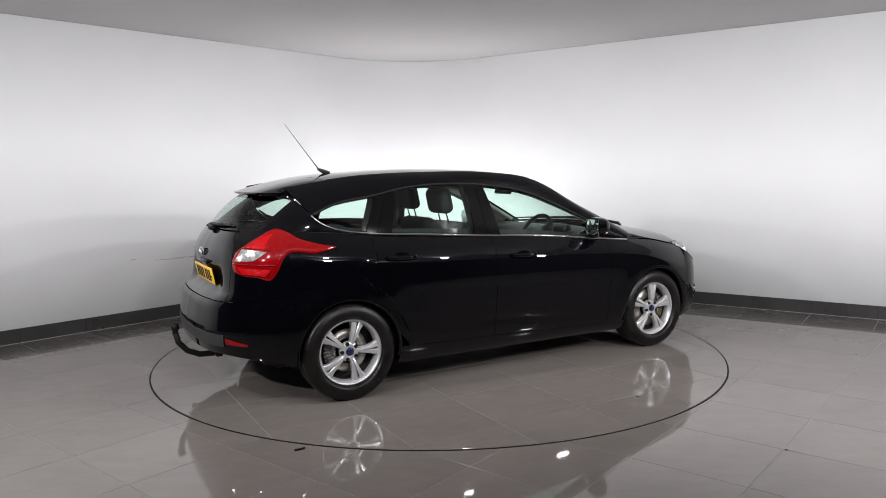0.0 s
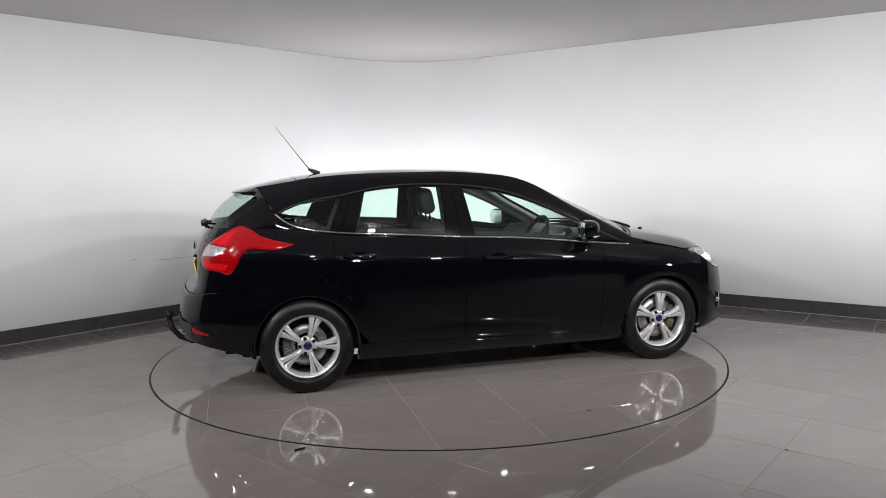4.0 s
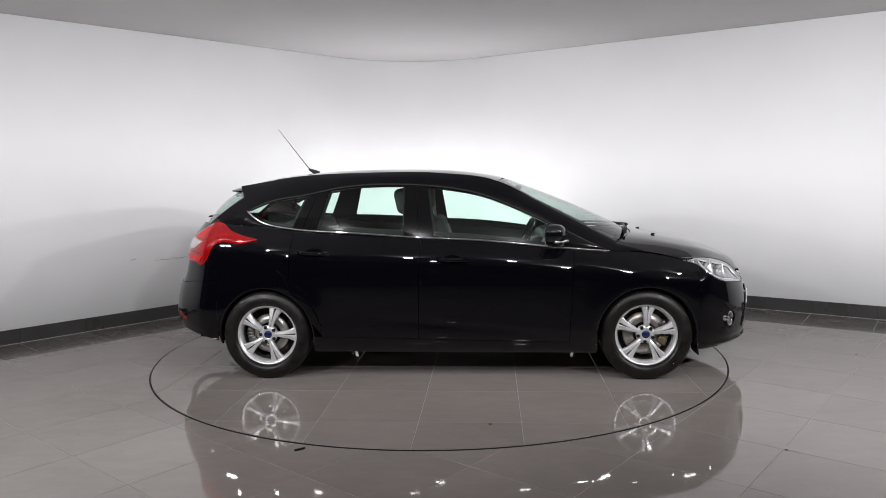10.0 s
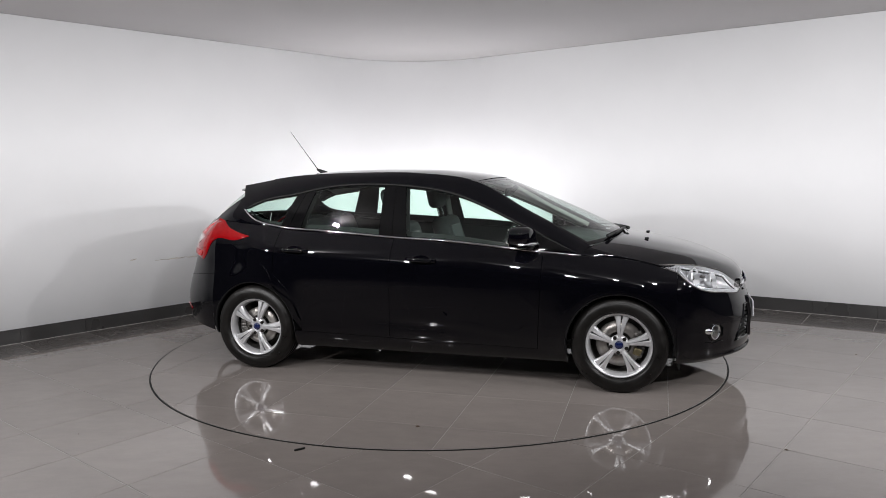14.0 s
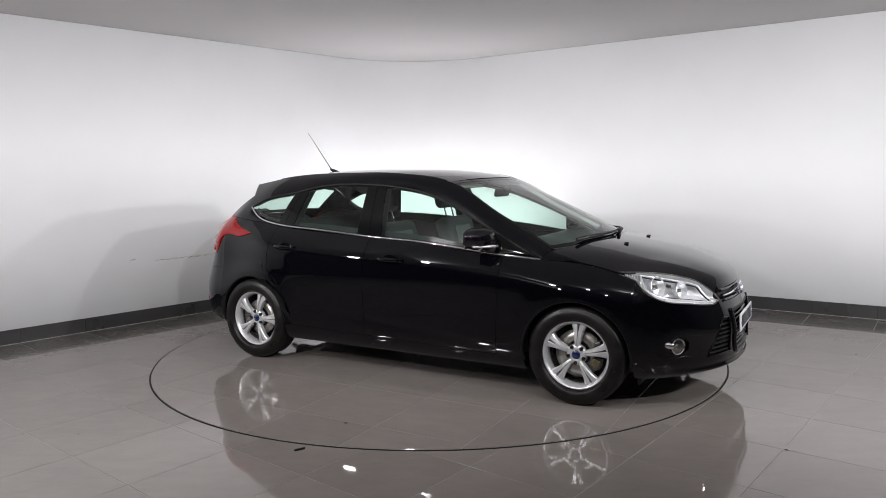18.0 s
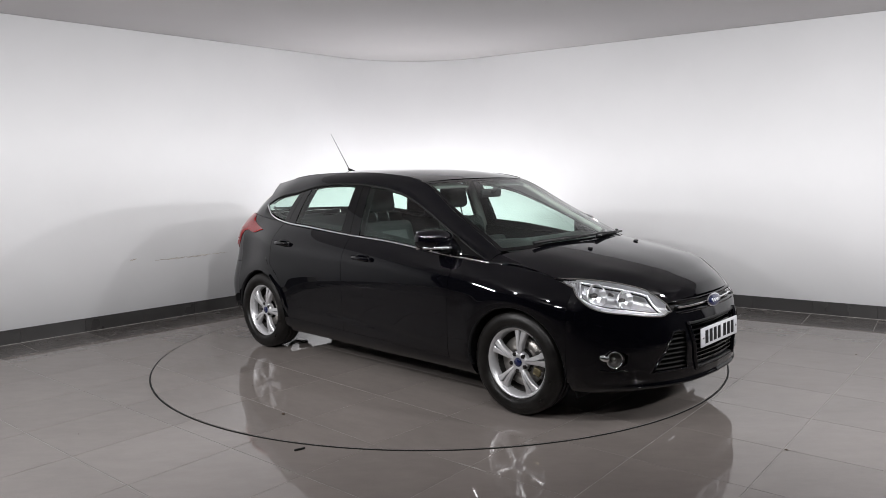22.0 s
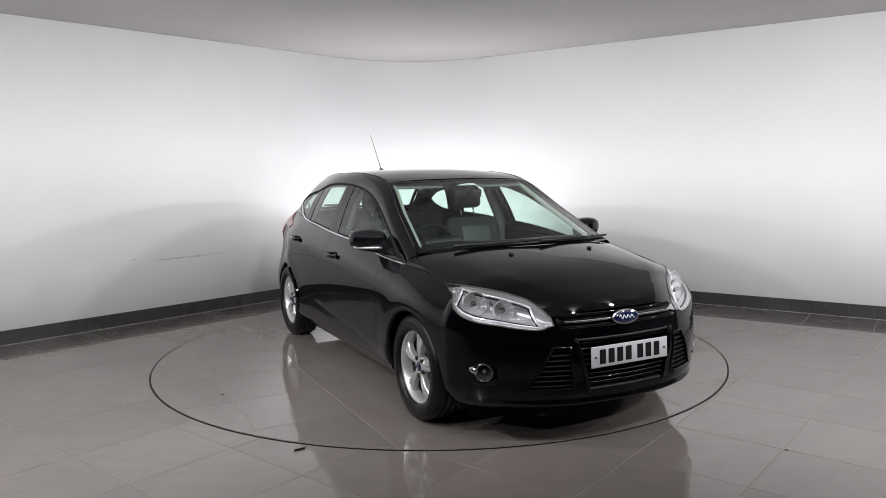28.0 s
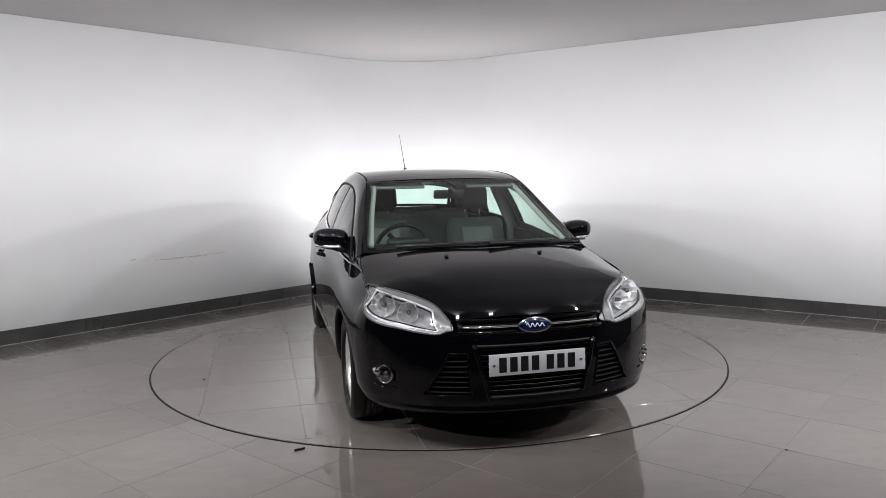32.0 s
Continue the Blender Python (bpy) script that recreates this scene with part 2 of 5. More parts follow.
def tube(bm, pts, radius, seg=8, flat=1.0):
    """A rod along points."""
    pts = [Vector(p) for p in pts]
    rings = []
    for i, p in enumerate(pts):
        d = (pts[min(i + 1, len(pts) - 1)] - pts[max(i - 1, 0)]).normalized()
        up = Vector((0, 0, 1)) if abs(d.z) < 0.9 else Vector((1, 0, 0))
        a = d.cross(up).normalized()
        b = a.cross(d)
        r = radius(i / (len(pts) - 1)) if callable(radius) else radius
        rings.append([bm.verts.new(p + a * (r * math.cos(2 * math.pi * k / seg)) + b * (r * flat * math.sin(2 * math.pi * k / seg))) for k in range(seg)])
    for r0, r1 in zip(rings, rings[1:]):
        for k in range(seg):
            bm.faces.new((r0[k], r0[(k + 1) % seg], r1[(k + 1) % seg], r1[k]))
    bm.faces.new(rings[0][::-1])
    bm.faces.new(rings[-1])
    return bm


def prism(bm, poly, depth, m=None, bevel=0.0):
    """A flat shape in x, z with a depth along y."""
    n = len(poly)
    a = [bm.verts.new((x, 0, z)) for x, z in poly]
    b = [bm.verts.new((x, depth, z)) for x, z in poly]
    bm.faces.new(a)
    bm.faces.new(b[::-1])
    for k in range(n):
        bm.faces.new((a[k], b[k], b[(k + 1) % n], a[(k + 1) % n]))
    bmesh.ops.recalc_face_normals(bm, faces=[f for v in a for f in v.link_faces] + [b[0].link_faces[0]])
    if m is not None:
        bmesh.ops.transform(bm, matrix=m, verts=a + b)
    return bm


# ---- the room ----
ANG_L, ANG_R = 47.3, -34.8
CORNER = Vector((-0.40, 4.02))
DIR_L = Vector((-math.cos(radians(ANG_L)), -math.sin(radians(ANG_L))))
DIR_R = Vector((math.cos(radians(ANG_R)), math.sin(radians(ANG_R))))
BEND = 1.3
HALF = math.acos(DIR_L.dot(DIR_R)) / 2
TANGENT = BEND / math.tan(HALF)
NORM_L = Vector((math.sin(radians(ANG_L)), -math.cos(radians(ANG_L))))
NORM_R = Vector((math.sin(radians(ANG_R)), -math.cos(radians(ANG_R))))


def wall_line(inset=0.0, arc=24, far=8.0):
    """The plan of the white wall's face: along the left leg, round the corner, along the right leg."""
    pa = CORNER + DIR_L * TANGENT
    c = pa + NORM_L * BEND
    pts = [CORNER + DIR_L * far]
    a0 = math.atan2(-NORM_L.y, -NORM_L.x)
    a1 = math.atan2(-NORM_R.y, -NORM_R.x)
    for k in range(arc + 1):
        a = a0 + (a1 - a0) * k / arc
        pts.append(c + Vector((math.cos(a), math.sin(a))) * BEND)
    pts.append(CORNER + DIR_R * far)
    if inset:
        out = [pts[0] + NORM_L * inset]
        for k in range(arc + 1):
            a = a0 + (a1 - a0) * k / arc
            out.append(c + Vector((math.cos(a), math.sin(a))) * (BEND - inset))
        out.append(pts[-1] + NORM_R * inset)
        return out
    return pts


def wall_strip(front, back, z0, z1):
    bm = bmesh.new()
    f0, f1 = [bm.verts.new((*p, z0)) for p in front], [bm.verts.new((*p, z1)) for p in front]
    b0, b1 = [bm.verts.new((*p, z0)) for p in back], [bm.verts.new((*p, z1)) for p in back]
    for i in range(len(front) - 1):
        bm.faces.new((f0[i + 1], f0[i], f1[i], f1[i + 1]))
        bm.faces.new((b0[i], b0[i + 1], b1[i + 1], b1[i]))
        bm.faces.new((f1[i + 1], f1[i], b1[i], b1[i + 1]))
        bm.faces.new((f0[i], f0[i + 1], b0[i + 1], b0[i]))
    for i in (0, len(front) - 1):
        q = [f0[i], f1[i], b1[i], b0[i]]
        bm.faces.new(q if i else q[::-1])
    bmesh.ops.recalc_face_normals(bm, faces=bm.faces)
    return bm


wall_n = part("wall_north", wall_strip(wall_line(), wall_line(-0.15), 0.0, HEIGHT), WALL, smooth=True)
tagged(wall_n, "smooth white painted studio wall with a rounded corner", "wall", kind="structure")
for poly in wall_n.data.polygons:
    poly.use_smooth = abs(poly.normal.z) < 0.5

END_L, END_R = CORNER + DIR_L * 8.0, CORNER + DIR_R * 8.0
SOUTH = -9.0


def plain_wall(name, a, b, label):
    bm = bmesh.new()
    a, b = Vector(a), Vector(b)
    d = (b - a).normalized()
    n = Vector((d.y, -d.x)) * 0.15
    pts = [a, b, b + n, a + n]
    lo, hi = [bm.verts.new((*p, 0)) for p in pts], [bm.verts.new((*p, HEIGHT)) for p in pts]
    bm.faces.new(lo[::-1]), bm.faces.new(hi)
    for k in range(4):
        bm.faces.new((lo[k], lo[(k + 1) % 4], hi[(k + 1) % 4], hi[k]))
    bmesh.ops.recalc_face_normals(bm, faces=bm.faces)
    return tagged(part(name, bm, DARKWALL, smooth=False), label, "wall", kind="structure")


plain_wall("wall_west", (END_L.x, SOUTH), END_L, "dark plain wall beside the studio corner")
plain_wall("wall_east", END_R, (END_R.x, SOUTH), "dark plain wall beside the studio corner")
plain_wall("wall_south", (END_R.x, SOUTH), (END_L.x, SOUTH), "dark plain wall behind the camera")
bm = bmesh.new()
box(bm, 16, 16, 0.12, pose(0.2, -1.8, HEIGHT + 0.062))
tagged(part("ceiling", bm, CEIL, smooth=False), "plain matt grey-white painted ceiling", "ceiling", kind="structure")
bm = bmesh.new()
box(bm, 16, 16, 0.2, pose(0.2, -1.8, -0.1 - 0.0015))
floor_ob = tagged(part("floor", bm, GROUT, smooth=False), "polished grey square floor tiles with thin joints", "floor", kind="structure")


# ---- the turntable ----
RADIUS = 2.234
turntable = new("turntable")
tagged(turntable, "round tiled turntable plate flush with the floor under the car", "turntable")
bm = bmesh.new()
lathe(bm, [(0.02, 0.0036), (RADIUS - 0.012, 0.0036), (RADIUS - 0.012, -0.001)], 160)
bmesh.ops.rotate(bm, cent=(0, 0, 0), matrix=Matrix.Rotation(radians(90), 3, "X"), verts=bm.verts)
bmesh.ops.recalc_face_normals(bm, faces=bm.faces)
part("plate", bm, GROUT, turntable, smooth=False)
bm = bmesh.new()
ring = [(RADIUS - 0.012, -0.006), (RADIUS - 0.012, 0.0020), (RADIUS - 0.009, 0.0036), (RADIUS - 0.003, 0.0036), (RADIUS, 0.002), (RADIUS, -0.006)]
lathe(bm, ring, 200)
bmesh.ops.rotate(bm, cent=(0, 0, 0), matrix=Matrix.Rotation(radians(90), 3, "X"), verts=bm.verts)
bmesh.ops.recalc_face_normals(bm, faces=bm.faces)
part("rim_seal", bm, RUBBER, turntable, "thin black rubber seal round the plate", smooth=False)

# ---- the car: x forward, y to its left, z up, origin on the floor between the axles ----
car = new("car")
tagged(car, "black five-door hatchback with silver alloy wheels and a tow bar", "car")
AXLE, TYRE_R, ARCH_R = 1.324, 0.314, 0.345

width = hermite([0.17, 0.24, 0.30, 0.42, 0.58, 0.70, 0.80, 0.90, 1.0, 1.12], [0.79, 0.855, 0.884, 0.898, 0.905, 0.908, 0.905, 0.892, 0.868, 0.84])
# top edge of the body sides: along the bonnet's edge, the belt line and back to the tailgate
edge_y = hermite([-1.80, -1.679, -1.463, -1.154, -0.225, 0.165, 0.836, 1.067, 1.35, 1.55, 1.679], [0.59, 0.655, 0.702, 0.737, 0.806, 0.816, 0.820, 0.800, 0.778, 0.784, 0.790])
edge_z = hermite([-1.80, -1.679, -1.463, -1.154, -0.225, 0.165, 0.836, 1.067, 1.35, 1.55, 1.679], [1.095, 1.098, 1.080, 1.056, 0.994, 0.974, 0.910, 0.893, 0.872, 0.832, 0.790])
side_share = hermite([-1.679, -1.6, -1.4, -1.2, -0.6, 0.6, 1.2, 1.45, 1.679], [0.950, 0.957, 0.975, 0.988, 1.0, 1.0, 0.995, 0.986, 0.958])


def ease(k):
    k = min(max(k, 0.0), 1.0)
    return k * k * (3 - 2 * k)


def side_y(x, z):
    ws = width(z) * side_share(x)
    # the upper flank draws in towards the tail
    ws -= 0.050 * ease((z - 0.48) / 0.32) * ease((-1.12 - x) / 0.5)
    # door flanks are drawn in below the handles and swell over the wheels
    ws -= 0.005 * math.exp(-((z - 0.44) / 0.12) ** 2) * max(0.0, 1 - (x / 1.0) ** 4 if abs(x) < 1 else 0)
    # a crisp scooped crease falls from the rear door to the foot of the front one
    zc = 0.405 - 0.085 * (x + 0.1) - 0.05 * max(x - 0.35, 0.0)
    d = z - zc
    ws -= 0.005 * math.exp(-(d / (0.016 if d > 0 else 0.055)) ** 2) * ease((x + 0.75) / 0.7) * ease((0.86 - x) / 0.15)
    for xa in (-AXLE, AXLE):
        rr = math.hypot(x - xa, z - 0.312)
        ws += 0.008 * math.exp(-((rr - 0.37) / 0.09) ** 2)
    ze, ye = edge_z(x), edge_y(x)
    z0 = ze - 0.20
    if z > z0:
        t = min((z - z0) / (ze - z0), 1.0)
        t = t ** 2.4
        ws = ws * (1 - t) + ye * t
    return ws


def side_panel(x_of, low, high, n, m, name, material=PAINT, label="", flange=0.014, cols=None):
    """A body side panel: x_of(u, z) gives its columns, low(x) and high(x) its edges."""
    for s in (1, -1):
        def P(u, v):
            x = x_of(u, 0.6)
            za, zb = low(x), high(x)
            for _ in range(3):
                z = za + (zb - za) * v
                x = x_of(u, z)
                za, zb = low(x), high(x)
            return (x, side_y(x, z), z)
        part(name, skin(P, n, m, s, flange, us=cols), material, car, label)


GAP = 0.0016
cut_front = lambda z: 0.815 + 0.05 * (z - 0.6)
cut_mid = lambda z: -0.235 + 0.03 * (z - 0.6)


def cut_rear(z):
    a = max(0.0, 0.40 ** 2 - (z - 0.312) ** 2)
    low = -AXLE + math.sqrt(a)
    high = -1.135 + 0.05 * (z - 0.9)
    k = min(max((z - 0.52) / 0.16, 0), 1)
    k = k * k * (3 - 2 * k)
    return max(low, -1.16) * (1 - k) + high * k


def arch(xc, base):
    return lambda x: 0.312 + math.sqrt(max(ARCH_R ** 2 - (x - xc) ** 2, 0.0)) if abs(x - xc) < ARCH_R else base


sill_top = hermite([-1.0, 1.0], [0.312, 0.262])
side_panel(lambda u, z: cut_mid(z) + GAP + (cut_front(z) - cut_mid(z) - 2 * GAP) * u, lambda x: sill_top(x) + GAP, lambda x: edge_z(x) - 0.004, 26, 56, "front_door")
side_panel(lambda u, z: cut_rear(z) + GAP + (cut_mid(z) - cut_rear(z) - 2 * GAP) * u, lambda x: sill_top(x) + GAP, lambda x: edge_z(x) - 0.004, 26, 56, "rear_door")
# wings: columns close up at the ends of the arch
X0F, X1F = 0.83, 1.679
arch_cols = [AXLE - ARCH_R * math.cos(math.pi * k / 40) for k in range(41)]
wing_cols = [X0F + (AXLE - ARCH_R - X0F) * k / 5 for k in range(5)] + arch_cols + [X1F - GAP]


def wing_x(u, z):
    x = X0F + (X1F - X0F) * u
    return x + (cut_front(z) + GAP - X0F) * max(0.0, 1 - (x - X0F) / 0.13)


wing_low = arch(AXLE, 0.255)
side_panel(wing_x, lambda x: wing_low(x), lambda x: edge_z(x) - 0.002, 0, 26, "front_wing", cols=[(x - X0F) / (X1F - X0F) for x in wing_cols])


def quarter(s):
    # from the arch up to the belt; the front edge follows the rear door
    def P(u, v):
        a = math.pi * (1 - u)
        xl, zl = -AXLE + ARCH_R * math.cos(a), 0.312 + ARCH_R * math.sin(a)
        if u > 0.80:
            zl = max(zl, 0.312)
        xt = -1.679 + (-1.137 + 1.679) * u
        zt = edge_z(xt) - 0.003
        z = zl + (zt - zl) * v
        x = xl + (xt - xl) * v
        z1 = 0.312 + (edge_z(-1.137) - 0.315) * v
        x1 = (-AXLE + ARCH_R) * (1 - v) - 1.137 * v
        u0 = 0.9 - 0.5 * ease(v / 0.4)
        x += (cut_rear(z1) - GAP - x1) * ease((u - u0) / (1 - u0))
        x -= (0.010 - GAP) * (1 - v) * ease((0.15 - u) / 0.15)
        return (x, side_y(x, z), z)
    part("rear_wing", skin(P, 48, 28, s, 0.014, free=("u0",)), PAINT, car)


quarter(1), quarter(-1)
# sills
for s in (1, -1):
    def P(u, v):
        x = -0.985 + 1.975 * u
        zt = sill_top(x) - GAP
        z = zt + (0.178 + 0.012 * (1 - u) - zt) * v
        y = side_y(x, zt) - 0.004 - 0.055 * v ** 2
        return (x, y, z)
    part("sill", skin(P, 20, 8, s, 0.05), PAINT, car)
    # arch lips and liners
    for xa in (AXLE, -AXLE):
        bm = bmesh.new()
        n = 40
        rows = []
        for k in range(n + 1):
            a = math.pi * (-0.06 + 1.12 * k / n)
            ca, sa = math.cos(a), math.sin(a)
            ys = side_y(xa + ARCH_R * ca, 0.312 + ARCH_R * sa) if 0.312 + ARCH_R * sa > 0.2 else 0.86
            row = []
            for rr, yy in ((ARCH_R + 0.001, ys + 0.001), (ARCH_R - 0.006, ys - 0.002), (ARCH_R - 0.010, ys - 0.02), (ARCH_R + 0.02, ys - 0.05), (ARCH_R + 0.02, 0.55)):
                row.append(bm.verts.new((xa + rr * ca, s * yy, 0.312 + rr * sa)))
            rows.append(row)
        for r0, r1 in zip(rows, rows[1:]):
            for j in range(4):
                bm.faces.new((r0[j], r1[j], r1[j + 1], r0[j + 1]))
        part("wheel_arch_liner", bm, INK, car)

# nose: plan curve from the middle (0) to the wheel arch (1)
nose_plan = rail([(0, 0), (0.05, 0.33), (0.17, 0.56), (0.40, 0.78), (0.62, 0.905), (0.82, 0.974), (0.92, 0.993), (1.0, 1.0)])
nose_x = hermite([0.20, 0.24, 0.29, 0.36, 0.45, 0.55, 0.64, 0.70, 0.76], [2.10, 2.155, 2.185, 2.182, 2.19, 2.176, 2.150, 2.125, 2.08])
tail_plan = rail([(0, 0), (0.03, 0.34), (0.11, 0.58), (0.28, 0.76), (0.52, 0.890), (0.77, 0.970), (1.0, 1.0)])
tail_x = hermite([0.22, 0.28, 0.36, 0.46, 0.58, 0.66, 0.685, 0.72, 0.82, 0.92, 1.02, 1.11], [-2.02, -2.11, -2.15, -2.165, -2.15, -2.125, -2.09, -2.05, -2.045, -2.035, -2.0, -1.935])


tail_flank = hermite([0.22, 0.28, 0.36, 0.46, 0.58, 0.66, 0.75, 0.85, 0.92, 1.02, 1.11], [-2.02, -2.11, -2.15, -2.165, -2.15, -2.13, -2.10, -2.07, -2.05, -2.005, -1.935])


def nose(q, z):
    """The body at the front: q runs from the middle (0) to the wheel arch (1) and on along the wing."""
    if q > 1:
        x = 1.679 - (q - 1)
        return np.array((x, side_y(x, z), z))
    d, r = nose_plan(q)
    x = nose_x(z) - d * (nose_x(z) - 1.679)
    # the splitter juts out along the foot of the bumper
    x += 0.034 * math.exp(-((z - 0.238) / 0.020) ** 2) * (1 - q ** 3)
    ye = width(z) * side_share(1.679)
    k = q ** 3
    ye = ye * (1 - k) + side_y(1.679, min(z, 0.79)) * k
    return np.array((x, ye * r, z))


def tail(q, z):
    if q > 1:
        x = -1.679 + (q - 1)
        return np.array((x, side_y(x, z), z))
    d, r = tail_plan(q)
    k = min(max((q - 0.28) / 0.30, 0.0), 1.0)
    k = k * k * (3 - 2 * k)
    xr = tail_x(z) * (1 - k) + tail_flank(z) * k
    x = xr + d * (-1.679 - xr)
    # hollow for the number plate
    x += 0.045 * math.exp(-((z - 0.79) / 0.075) ** 2) / (1 + math.exp((q - 0.30) / 0.025))
    return np.array((x, side_y(-1.679, z) * r, z))


bumper_top = hermite([0, 0.25, 0.30, 0.335, 0.386, 0.464, 0.586, 0.70, 0.814, 0.90, 1.0], [0.632, 0.632, 0.650, 0.650, 0.632, 0.638, 0.656, 0.668, 0.694, 0.735, 0.790])
bumper_low = hermite([0, 0.3, 0.6, 0.8, 1.0], [0.218, 0.218, 0.21, 0.205, 0.20])

def opening(bm, test):
    """Cut away the faces whose middle lies in an opening."""
    dead = [f for f in bm.faces if test(f.calc_center_median())]
    bmesh.ops.delete(bm, geom=dead, context="FACES")


def in_mid_grille(c):
    return c.x > 1.9 and 0.308 < c.z < 0.578 and abs(c.y) < 0.245 + 0.26 * (c.z - 0.30)


def in_side_intake(c):
    if c.x < 1.9 or not 0.322 < c.z < 0.540:
        return False
    t = (c.z - 0.322) / 0.218
    return 0.335 + 0.022 * t < abs(c.y) < 0.568 - 0.125 * t


def front_bumper():
    bm = bmesh.new()
    for s in (1, -1):
        skin(lambda u, v: nose(u, bumper_low(u) + (bumper_top(u) - bumper_low(u)) * v), 90, 60, s, 0.0, bm=bm)
    bmesh.ops.remove_doubles(bm, verts=bm.verts, dist=0.0004)
    opening(bm, lambda c: in_mid_grille(c) or in_side_intake(c) or (c.x > 1.8 and math.hypot(abs(c.y) - 0.733, c.z - 0.408) < 0.045))
    bmesh.ops.recalc_face_normals(bm, faces=bm.faces)
    return part("front_bumper", bm, PAINT, car)


front_bumper()


def on_nose(y, z, off=0.0):
    """The point of the front at half-width y and height z."""
    lo, hi = 0.0, 1.0
    for _ in range(22):
        q = (lo + hi) / 2
        if nose(q, z)[1] < abs(y):
            lo = q
        else:
            hi = q
    p = nose(lo, z)
    return Vector((p[0] + off, math.copysign(p[1], y) if y else 0.0, z))


def on_tail(y, z, off=0.0):
    lo, hi = 0.0, 1.0
    for _ in range(22):
        q = (lo + hi) / 2
        if tail(q, z)[1] < abs(y):
            lo = q
        else:
            hi = q
    p = tail(lo, z)
    return Vector((p[0] - off, math.copysign(p[1], y) if y else 0.0, z))


# rear: bumper, corners and tailgate
tail_low = hermite([0, 0.4, 0.8, 1.0], [0.340, 0.345, 0.305, 0.27])
tail_top = hermite([0, 0.5, 0.75, 1.0], [0.665, 0.668, 0.69, 0.70])
def rear_bumper():
    bm = bmesh.new()
    for s in (1, -1):
        skin(lambda u, v: tail(u, tail_low(u) + (tail_top(u) - tail_low(u)) * v), 50, 30, s, 0.0, bm=bm)
    bmesh.ops.remove_doubles(bm, verts=bm.verts, dist=0.0004)
    bmesh.ops.recalc_face_normals(bm, faces=bm.faces)
    return part("rear_bumper", bm, PAINT, car)


rear_bumper()
GATE = 0.45


def corner_point(q, v):
    z0 = tail_top(q) + 0.003
    return tail(q, z0 + (1.098 - z0) * v)


for s in (1, -1):
    part("rear_corner", skin(lambda u, v: corner_point(GATE + 0.006 + (1 - GATE - 0.006) * u, v), 20, 24, s, 0.014, free=("u1",)), PAINT, car)
bm = bmesh.new()
for s in (1, -1):
    skin(lambda u, v: tail(GATE * u, tail_top(GATE * u) + 0.004 + (1.085 - tail_top(GATE * u) - 0.004) * v), 30, 30, s, 0.0, bm=bm)
bmesh.ops.remove_doubles(bm, verts=bm.verts, dist=0.0004)
bmesh.ops.recalc_face_normals(bm, faces=bm.faces)
tailgate = part("tailgate", bm, PAINT, car)

# ---- greenhouse ----
belt = rail([(-1.490, 0.656, 1.185), (-1.455, 0.668, 1.150), (-1.395, 0.690, 1.112), (-1.30, 0.713, 1.082), (-1.170, 0.738, 1.062), (-0.70, 0.784, 1.030), (-0.23, 0.806, 0.997), (0.165, 0.816, 0.977), (0.840, 0.818, 0.912), (1.075, 0.797, 0.891)])
window_top = rail([(-1.490, 0.656, 1.185), (-1.43, 0.650, 1.215), (-1.36, 0.645, 1.245), (-1.05, 0.636, 1.303), (-0.807, 0.636, 1.350), (-0.337, 0.636, 1.367), (-0.192, 0.634, 1.358), (0.221, 0.655, 1.285), (0.437, 0.688, 1.198), (0.655, 0.730, 1.096), (0.86, 0.765, 0.995), (1.075, 0.797, 0.891)])
roof_edge = rail([(-1.60, 0.455, 1.362), (-1.159, 0.505, 1.424), (-0.585, 0.552, 1.446), (-0.10, 0.572, 1.437), (0.304, 0.585, 1.380), (0.695, 0.664, 1.172), (0.934, 0.706, 1.050), (1.13, 0.742, 0.948)])


# upper outer corner of the tailgate glass, below the side of the roof
GLASS_CORNER = np.array((-1.548, 0.551, 1.278))


def at_x(curve, x):
    lo, hi = 0.0, 1.0
    for _ in range(26):
        m = (lo + hi) / 2
        if curve(m)[0] < x:
            lo = m
        else:
            hi = m
    return curve((lo + hi) / 2)


def bow(a, b, v, out):
    """Between two points, swelling outwards in the middle."""
    p = a + (b - a) * v
    p = p.copy()
    k = 4 * v * (1 - v) * out
    return p + np.array((0, 0.8, 0.6)) * k


